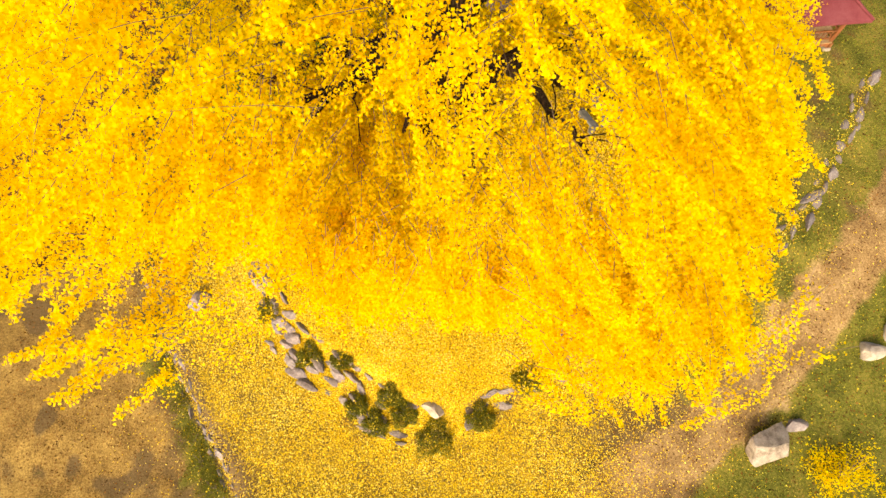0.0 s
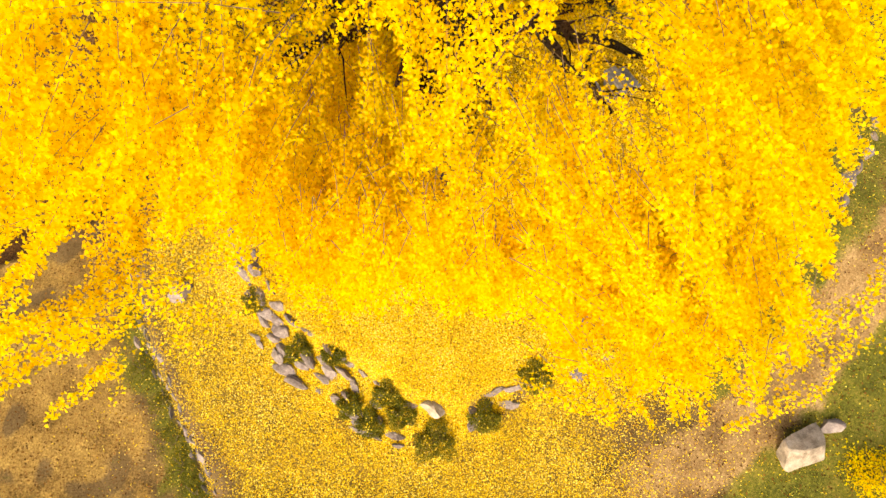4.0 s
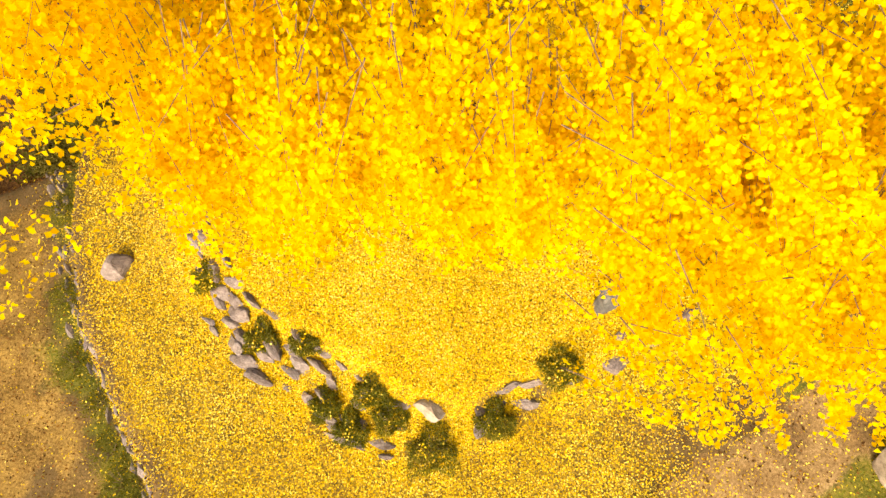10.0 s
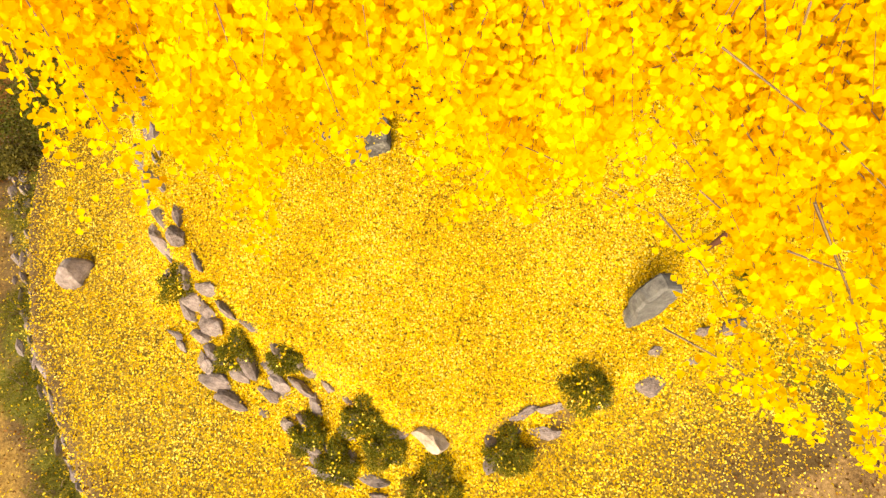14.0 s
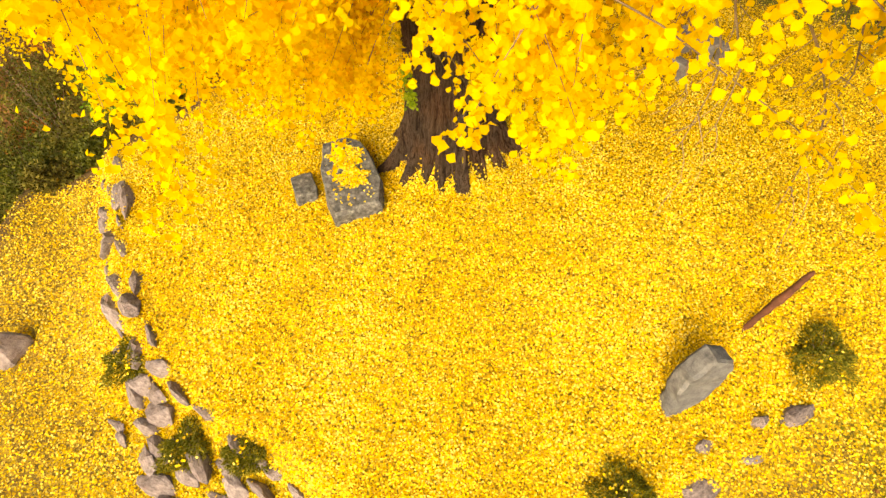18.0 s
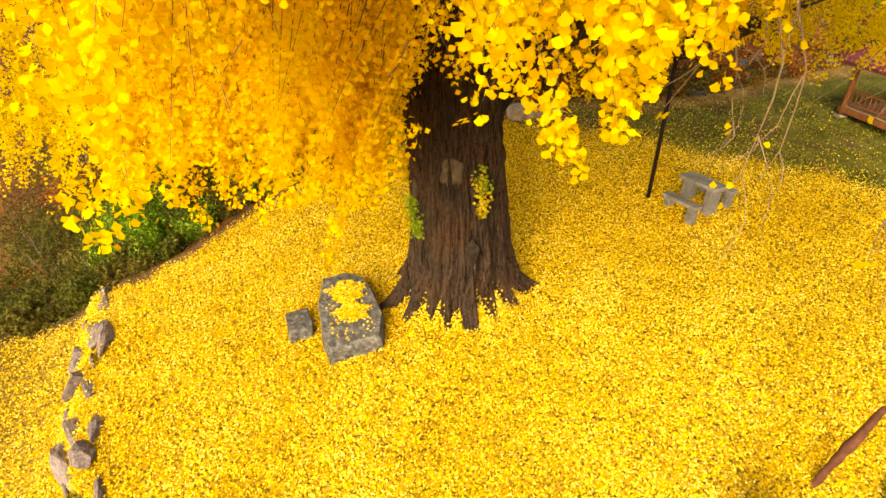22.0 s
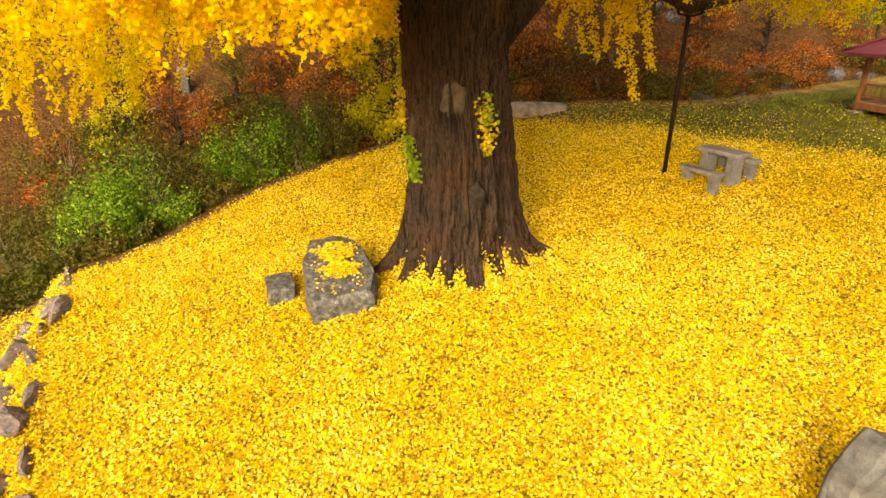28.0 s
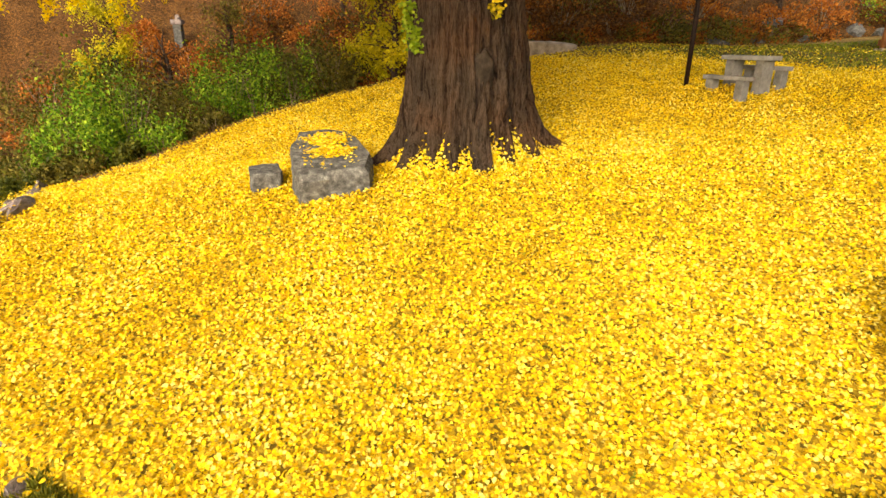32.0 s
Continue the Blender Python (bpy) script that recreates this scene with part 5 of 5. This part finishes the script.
GREEN = "small rounded dark green shrub in the rockery, sprinkled with yellow leaves"
for k, (x, y, rad, high, yl) in enumerate(((-6.51, -4.59, 0.46, 0.5, 120), (-4.88, -6.13, 0.46, 0.45, 80), (-3.67, -6.31, 0.36, 0.32, 80), (-3.08, -7.77, 0.40, 0.45, 60), (-1.93, -7.40, 0.46, 0.5, 80), (-2.40, -8.31, 0.42, 0.38, 90), (-1.38, -7.99, 0.46, 0.45, 80), (-0.35, -8.72, 0.64, 0.5, 110), (1.17, -8.02, 0.45, 0.45, 70), (2.72, -6.88, 0.5, 0.32, 120), (6.32, -4.63, 0.55, 0.55, 60))):
    shrub("rockery_shrub", x, y, rad * 0.95, high, 60 + k, M_JUNIPER, GREEN, 4200, 0.085, 8, "shrubs in the rockery", yellow=yl)
for k, (x, y, rad) in enumerate(((-12.45, -1.90, 0.5), (-11.61, -4.65, 0.5), (-10.85, -6.60, 0.55), (-9.90, -7.64, 0.4), (-9.33, -8.90, 0.55), (-8.81, -9.69, 0.6), (-8.20, -10.58, 0.6))):
    shrub("wall_shrub", x, y, rad, 0.55, 90 + k, M_JUNIPER, "low dark green shrub at the foot of the retaining wall", 2400, 0.06, 8, "shrubs below the retaining wall", yellow=25)
shrub("golden_bush", 12.69, -9.57, 1.15, 1.0, 120, M_LEAF, "bushy shrub with golden-orange autumn leaves", 2600, 0.09, 14, category="bush")


# ---- pavilion ----
def pavilion():
    a = Vector((11.25, 7.85))
    b = Vector((11.62, 5.4))
    u = (b - a).normalized()
    v = Vector((-u.y, u.x))
    L = 2.5
    z0 = max(ground_at(a.x, a.y), ground_at(b.x, b.y)) - 0.12
    deg = math.degrees(math.atan2(u.y, u.x))
    thing = tagged(empty("pavilion", pose(a.x, a.y, z0, 0, 0, deg)), "small open timber pavilion with red-brown posts and a maroon roof", "pavilion")
    for x in (0, L):
        for y in (0, L):
            o = part("foot_stone", box_bm(0.30, 0.30, 0.38, 0.04, 0.02, 8, 2), M_BOULDER, thing, "pale foot stone")
            o.location = (x, y, -0.20)
            o = part("post", tube([(0, 0, 0), (0, 0, 0.8), (0, 0, 1.56)], [0.085, 0.083, 0.08], 14), M_TIMBER, thing, smooth=True)
            o.location = (x, y, 0.16)
    for k in range(14):
        o = part("floorboard", box_bm(L + 0.2, 0.165, 0.05, 0.006, 0.0), M_DECK, thing)
        o.location = (L / 2, 0.06 + k * (L - 0.1) / 13.2, 0.42)
    for x, y, sx, sy in ((L / 2, -0.02, L + 0.3, 0.09), (L / 2, L + 0.02, L + 0.3, 0.09), (-0.02, L / 2, 0.09, L), (L + 0.02, L / 2, 0.09, L)):
        o = part("floor_beam", box_bm(sx, sy, 0.17, 0.01), M_TIMBER, thing)
        o.location = (x, y, 0.25)
        o = part("eave_beam", box_bm(sx, sy, 0.16, 0.01), M_TIMBER, thing)
        o.location = (x, y, 1.66)
    for x, y, sx, sy, along in ((L / 2, 0, L - 0.1, 0.06, 0), (L, L / 2, 0.06, L - 0.1, 1), (L / 2, L, L - 0.1, 0.06, 0)):
        for z in (0.56, 0.92):
            o = part("rail", box_bm(sx, sy, 0.06, 0.008), M_TIMBER, thing)
            o.location = (x, y, z)
        for k in range(13):
            o = part("baluster", box_bm(0.032, 0.032, 0.34, 0.004), M_TIMBER, thing)
            q = 0.18 + k * (L - 0.36) / 12
            o.location = (q, y, 0.60) if along == 0 else (x, q, 0.60)
    o = part("bench_seat", box_bm(0.35, L - 0.3, 0.05, 0.008), M_DECK, thing)
    o.location = (L - 0.3, L / 2, 0.86)
    bm = bmesh.new()
    e = 0.5
    rings = []
    for k, (w, z) in enumerate(((L / 2 + e, 1.60), (L / 2 + e, 1.70), (L / 2 + e * 0.4, 1.96), (L / 2 * 0.72, 2.30), (0.10, 2.80))):
        rings.append([bm.verts.new((L / 2 + sx * w, L / 2 + sy * w, z + (0.10 if k < 2 else 0.0))) for sx, sy in ((-1, -1), (1, -1), (1, 1), (-1, 1))])
    for p, q in zip(rings[:-1], rings[1:]):
        for k in range(4):
            bm.faces.new((p[k], p[(k + 1) % 4], q[(k + 1) % 4], q[k]))
    bm.faces.new(rings[-1])
    bm.faces.new(rings[0][::-1])
    part("roof", bm, M_ROOF, thing, "faded maroon pyramid roof with grey patches")
    for k in range(4):
        sx, sy = ((-1, -1), (1, -1), (1, 1), (-1, 1))[k]
        pts = [(L / 2 + sx * w, L / 2 + sy * w, z) for w, z in ((L / 2 + e, 1.84), (L / 2 + e * 0.4, 2.01), (L / 2 * 0.72, 2.35), (0.05, 2.86))]
        part("hip_ridge", tube(pts, [0.05] * 4, 8), M_ROOF, thing, smooth=True)


pavilion()


# ---- stone lantern pillar on the slope ----
def lantern():
    x, y = -10.6, 10.9
    thing = tagged(empty("stone_post", pose(x, y, ground_at(x, y))), "slim grey stone post with a pale cap on the slope", "stone post")
    part("shaft", box_bm(0.28, 0.22, 0.85, 0.02, 0.01, 2, 2), M_GREYSTONE, thing).location = (0, 0, -0.15)
    part("cap", box_bm(0.38, 0.32, 0.17, 0.05, 0.02, 3, 2), M_STONE, thing, "pale cap").location = (0, 0, 0.695)
    part("finial", rock_bm(0.12, 0.12, 0.16, 77, 2), M_STONE, thing).location = (0, 0, 0.85)


lantern()


# ---- hillside, ravine and bank growth ----
def bush(name, x, y, rad, high, seed, mat, label, num, leaf, category="bush", stems=12, group=""):
    return shrub(name, x, y, rad, high, seed, mat, label, num, leaf, stems, group, category, 0.1)


def bank_growth():
    rr = random.Random(31)
    # lush green saplings on the ravine bank
    for k, (x, y, rad, high, mat, num, leaf) in enumerate((
            (-8.37, 3.20, 1.0, 2.8, M_BRIGHTLEAF, 4600, 0.10), (-9.12, 2.62, 0.9, 2.3, M_BRIGHTLEAF, 4000, 0.095), (-7.62, 3.31, 0.7, 1.3, M_BRIGHTLEAF, 2200, 0.085),
            (-6.75, 5.15, 0.95, 2.0, M_BRIGHTLEAF, 4200, 0.09), (-5.95, 5.5, 0.85, 2.0, M_BRIGHTLEAF, 3600, 0.09), (-5.1, 5.75, 0.75, 1.8, M_BRIGHTLEAF, 2600, 0.085), (-8.6, 2.2, 0.7, 1.5, M_BRIGHTLEAF, 2200, 0.085))):
        bush("green_sapling", x, y, rad, high, 200 + k, mat, "fresh green leafy bush on the ravine bank", num, leaf, group="green bushes on the bank")
    for k, (x, y, rad, high) in enumerate(((-4.95, 5.99, 0.9, 1.3), (-4.17, 6.29, 0.9, 1.3), (-5.71, 7.90, 1.1, 1.5), (-7.23, 4.45, 0.8, 1.1), (-9.68, 2.02, 0.9, 1.2), (-10.61, 2.02, 1.0, 1.3), (-9.77, 3.83, 1.2, 1.6), (-11.46, 3.02, 1.2, 1.6), (-3.36, 7.54, 0.8, 1.2), (-8.42, 1.82, 0.6, 0.7), (-12.42, 1.85, 1.2, 1.4), (-14.20, 0.95, 1.1, 1.2), (-11.13, 1.59, 0.7, 0.8), (-7.91, 4.92, 1.1, 1.4), (-7.02, 7.00, 1.2, 1.5), (-10.70, 4.61, 1.3, 1.6), (-12.75, 4.11, 1.4, 1.7), (-8.92, 6.03, 1.2, 1.3), (-10.09, 6.33, 1.3, 1.2), (-11.82, 5.28, 1.4, 1.4), (-14.32, 3.39, 1.4, 1.4), (-14.05, 5.08, 1.5, 1.6), (-11.32, 1.65, 0.9, 1.0), (-12.88, 6.87, 1.4, 1.3), (-11.23, 7.89, 1.2, 1.0), (-8.04, 7.60, 1.2, 1.0), (-6.51, 8.68, 1.2, 1.1), (-4.93, 9.07, 1.1, 1.2), (-15.25, 1.53, 1.4, 1.3), (-9.01, 1.51, 0.5, 0.5), (-7.79, 2.29, 0.45, 0.5), (-6.60, 4.07, 0.45, 0.5), (-10.2, 1.2, 0.7, 0.7), (-10.9, 0.75, 0.7, 0.6), (-11.8, 0.9, 0.9, 0.8), (-12.6, 0.6, 0.9, 0.8), (-13.3, 1.5, 1.0, 1.0), (-13.4, 0.2, 0.9, 0.7), (-9.4, 1.15, 0.45, 0.4), (-10.3, 2.9, 0.9, 1.0), (-12.1, 2.6, 1.0, 1.1), (-13.4, 2.9, 1.1, 1.1), (-9.0, 4.7, 1.0, 1.2), (-6.0, 6.7, 1.0, 1.3))):
        bush("bank_bush", x, y, rad, high * 1.25, 230 + k, (M_GREENLEAF, M_OLIVEDARK)[k % 2], "tangled dark green undergrowth on the ravine bank", 2700, 0.10, "undergrowth", 12, "undergrowth on the bank")
    # russet and brown shrubs over the slope
    spots = []
    for k in range(70):
        x = rr.uniform(-15, 17)
        base = float(np.interp(x, [b[0] for b in BACK], [b[1] for b in BACK]))
        spots.append((x, base + rr.uniform(0.5, 1.2) + rr.random() ** 1.5 * 6.5 + (2.8 if x < -3 else 0)))
    spots += [(rr.uniform(-12.5, -3.2), rr.uniform(7.6, 12.5)) for k in range(22)]
    for k, (x, y) in enumerate(spots):
        pick = rr.random()
        mat, lab = (M_REDLEAF, "russet autumn shrub on the leaf-strewn slope") if pick < 0.4 else (M_BROWNLEAF, "brown half-bare shrub on the leaf-strewn slope") if pick < 0.75 else (M_OLIVEDARK, "olive green shrub on the leaf-strewn slope")
        q = rr.uniform(0.5, 1.1)
        bush("slope_shrub", x, y, q, q * rr.uniform(0.7, 1.2), 300 + k, mat, lab, int(700 + 550 * q), 0.10, "shrub", 14, "shrubs on the slope")
    # dark undergrowth along the foot of the hill
    for k in range(22):
        x = 0.6 + k * 0.55 + rr.uniform(-0.2, 0.2)
        y = float(np.interp(x, [b[0] for b in BACK], [b[1] for b in BACK])) + rr.uniform(0.4, 0.9)
        q = rr.uniform(0.35, 0.7)
        bush("foot_shrub", x, y, q, q * rr.uniform(0.8, 1.3), 400 + k, (M_BROWNLEAF, M_OLIVEDARK, M_REDLEAF)[k % 3], "low tangled brown-green shrub at the foot of the slope", 1000, 0.085, "shrub", 12, "shrubs at the foot of the slope")
    for k, (x, y, s) in enumerate(((7.41, 9.73, 0.42), (9.10, 10.68, 0.3), (9.62, 11.94, 0.55), (10.43, 12.60, 0.4), (7.39, 13.87, 0.6), (7.98, 14.48, 0.45), (6.74, 14.08, 0.4), (11.21, 12.14, 0.3), (13.81, 13.60, 0.6), (14.81, 13.45, 0.5), (-2.65, 8.86, 0.2), (-11.70, 9.00, 0.45), (-11.38, 9.89, 0.3), (5.62, 12.65, 0.4))):
        boulder("slope_rock", x, y, s, s * 0.8, s * 0.7, k * 37, 500 + k, M_GREYSTONE, "rough grey rock embedded in the leafy slope", 0.25, "rock", group="rocks on the slope")


M_OLIVEDARK = leaf_mat("dull_olive_leaf", [(0.0, (0.028, 0.025, 0.005)), (0.45, (0.095, 0.082, 0.011)), (0.8, (0.21, 0.17, 0.024)), (1.0, (0.40, 0.27, 0.045))], 0.25, 0.7, 0.4)
bank_growth()


def small_tree(name, x, y, high, rad, seed, mat, label, num, leaf, low=0.25):
    """A slender tree: trunk, limbs and clumped foliage with gaps."""
    rr = random.Random(seed)
    r = np.random.RandomState(seed)
    thing = tagged(empty(name, pose(x, y, ground_at(x, y) - 0.1)), label, "tree")
    part("trunk", tube(curve_pts((0, 0, 0), (rr.uniform(-0.3, 0.3), rr.uniform(-0.3, 0.3), high), (0.15, 0.1, 0), 8, rr, 0.03), [0.11 - 0.012 * i for i in range(9)], 9), M_BARK, thing, smooth=True)
    at, dr = [], []
    for k in range(22):
        a, h = rr.uniform(0, 6.28), high * rr.uniform(low, 1.0)
        q = rad * (1.0 - 0.45 * h / high) * rr.uniform(0.55, 1.0)
        s, e = Vector((0, 0, h * 0.85)), Vector((q * math.cos(a), q * math.sin(a), h + rr.uniform(-0.1, 0.3)))
        pts = curve_pts(s, e, (0, 0, 0.12), 5, rr, 0.03)
        part("limb", tube(pts, [0.03, 0.024, 0.018, 0.013, 0.008, 0.004], 5), M_BARK, thing)
        for t in (0.45, 0.7, 0.9, 1.0):
            at.append(s.lerp(e, t))
    idx = r.randint(0, len(at), num)
    c = np.array([tuple(v) for v in at])[idx]
    p = c + rand_dirs(r, num) * np.abs(r.normal(0.0, 0.27, num))[:, None]
    me = scatter_leaves("foliage", p, rand_dirs(r, num) + (0, 0, -0.4), rand_dirs(r, num) * 0.7 + (0, -0.2, 0.8), r.uniform(0.7, 1.3, num) * leaf, OVAL, OVAL_F)
    link_mesh("foliage", me, mat, thing)["kind"] = "stuff"
    return thing


small_tree("young_tree", -2.46, 6.43, 4.4, 1.75, 7, M_OLIVELEAF, "young tree with yellow-green leaves at the terrace edge", 13000, 0.085, 0.03)
small_tree("young_tree", -11.29, 7.70, 3.0, 1.5, 17, M_OLIVELEAF, "young tree with yellow-green leaves on the slope", 5200, 0.085, 0.1)
small_tree("young_tree", -8.37, 9.74, 2.2, 1.2, 18, M_OLIVEDARK, "thin young tree with olive leaves on the slope", 2600, 0.08, 0.1)
small_tree("young_tree", -3.30, 9.31, 3.2, 1.2, 8, M_OLIVEDARK, "young tree with dull olive leaves behind the terrace", 2200, 0.08, 0.15)
small_tree("russet_tree", -5.15, 12.11, 3.2, 1.7, 9, M_REDLEAF, "small tree with rusty red foliage on the slope", 5200, 0.085, 0.1)
small_tree("russet_tree", 8.40, 13.83, 2.6, 1.6, 19, M_REDLEAF, "small tree with rusty red foliage on the slope", 4200, 0.085, 0.1)
small_tree("young_tree", 3.89, 12.01, 3.0, 1.3, 10, M_OLIVEDARK, "thin young tree with olive leaves on the slope", 1500, 0.075)
small_tree("bare_tree", 5.97, 11.87, 2.8, 1.1, 11, M_BROWNLEAF, "thin half-bare tree with brown leaves on the slope", 700, 0.07)
small_tree("bare_tree", 10.55, 12.91, 2.6, 1.2, 12, M_BROWNLEAF, "thin half-bare tree with brown leaves on the slope", 600, 0.07)
small_tree("young_tree", 15.24, 14.00, 3.4, 1.4, 13, M_BRIGHTLEAF, "young green tree behind the pavilion", 2200, 0.085)
small_tree("bare_tree", -9.37, 7.35, 2.2, 1.3, 14, M_BROWNLEAF, "thin half-bare tree with brown leaves on the slope", 500, 0.07)
small_tree("yellow_tree", 11.71, 18.64, 4.4, 2.4, 16, M_LEAF, "slender tree with golden leaves on the upper slope", 4200, 0.08, 0.2)


def slope_leaves():
    r = np.random.RandomState(44)
    n = 150000
    x, y = r.uniform(-19, 19, n), r.uniform(-1, 24, n)
    sb = -side_of(BACK, x, y)
    keep = (sb > 0.05) & (r.uniform(0, 1, n) < np.clip(1.15 - 0.05 * sb, 0.15, 1) * (0.55 + 0.45 * wavy(x, y, 0.8, 17)))
    x, y = x[keep], y[keep]
    n = len(x)
    p = np.stack([x, y, height(x, y) + r.uniform(0.0, 0.05, n)], 1)
    me = scatter_leaves("slope_leaves", p, rand_dirs(r, n) * (1, 1, 0.4), rand_dirs(r, n) * 0.6 + (0, 0, 1), r.uniform(0.06, 0.11, n), OVAL, OVAL_F)
    tagged(link_mesh("slope_leaves", me, M_BROWNLEAF), "brown and russet fallen leaves covering the hillside", "fallen leaves", kind="stuff")
    pick = r.uniform(0, 1, n) < (0.26 + 0.16 * wavy(x, y, 0.5, 23)) * sstep(x, -4.0, 1.0)
    p, n = p[pick] + (0, 0, 0.02), int(pick.sum())
    me = scatter_leaves("russet_leaves", p, rand_dirs(r, n) * (1, 1, 0.4), rand_dirs(r, n) * 0.6 + (0, 0, 1), r.uniform(0.06, 0.10, n), OVAL, OVAL_F)
    tagged(link_mesh("russet_leaves", me, M_REDLEAF), "russet leaves strewn over the hillside", "fallen leaves", kind="stuff")


slope_leaves()


def grass(name, mat, label, box, num, weight, hmin, hmax, seed):
    r = np.random.RandomState(seed)
    x, y = r.uniform(box[0], box[1], num), r.uniform(box[2], box[3], num)
    keep = r.uniform(0, 1, num) < weight(x, y)
    x, y = x[keep], y[keep]
    n = len(x)
    p = np.stack([x, y, height(x, y) - 0.01], 1)
    tip = rand_dirs(r, n) * (0.8, 0.8, 0.1) + (0, 0, 0.8)
    blade = np.array([(0.09, 0, 0), (0.06, 0.6, 0.05), (0, 1, 0.2), (-0.06, 0.6, 0.05), (-0.09, 0, 0)])
    me = scatter_leaves(name, p, tip, rand_dirs(r, n), r.uniform(hmin, hmax, n), blade, np.array([(0, 1, 4), (1, 3, 4), (1, 2, 3)]))
    tagged(link_mesh(name, me, mat), label, "grass", kind="stuff")


def turf_w(x, y):
    w = zones(x, y)
    return np.clip(w["turf"] - 0.9 * w["path"] - 0.7 * w["leafy"] - 0.6 * w["dry"] - w["mould"], 0, 1)


def dry_w(x, y):
    w = zones(x, y)
    return np.clip(w["dry"] - 0.9 * w["path"] - 0.8 * w["leafy"] - w["mould"], 0, 1)


grass("grass", M_GRASS, "short green and yellowing grass on the lawn", (-14, 18, -14, 11), 150000, turf_w, 0.05, 0.14, 51)
grass("dry_grass", M_DRYGRASS, "bleached dry grass on the lawn", (-19, 18, -15, 11), 110000, dry_w, 0.05, 0.13, 52)


def debris():
    """Brown leaves and bits strewn over turf, path and lawn."""
    r = np.random.RandomState(61)
    n = 26000
    x, y = r.uniform(-17, 18, n), r.uniform(-15, 10, n)
    keep = (zones(x, y)["leafy"] < 0.5) & (-side_of(BACK, x, y) < 0.3)
    x, y = x[keep], y[keep]
    n = len(x)
    p = np.stack([x, y, height(x, y) + r.uniform(0.01, 0.05, n)], 1)
    me = scatter_leaves("dry_leaves", p, rand_dirs(r, n) * (1, 1, 0.4), rand_dirs(r, n) * 0.6 + (0, 0, 1), r.uniform(0.05, 0.11, n), OVAL, OVAL_F)
    tagged(link_mesh("dry_leaves", me, M_BROWNLEAF), "brown dry leaves strewn over the grass", "fallen leaves", kind="stuff")


debris()
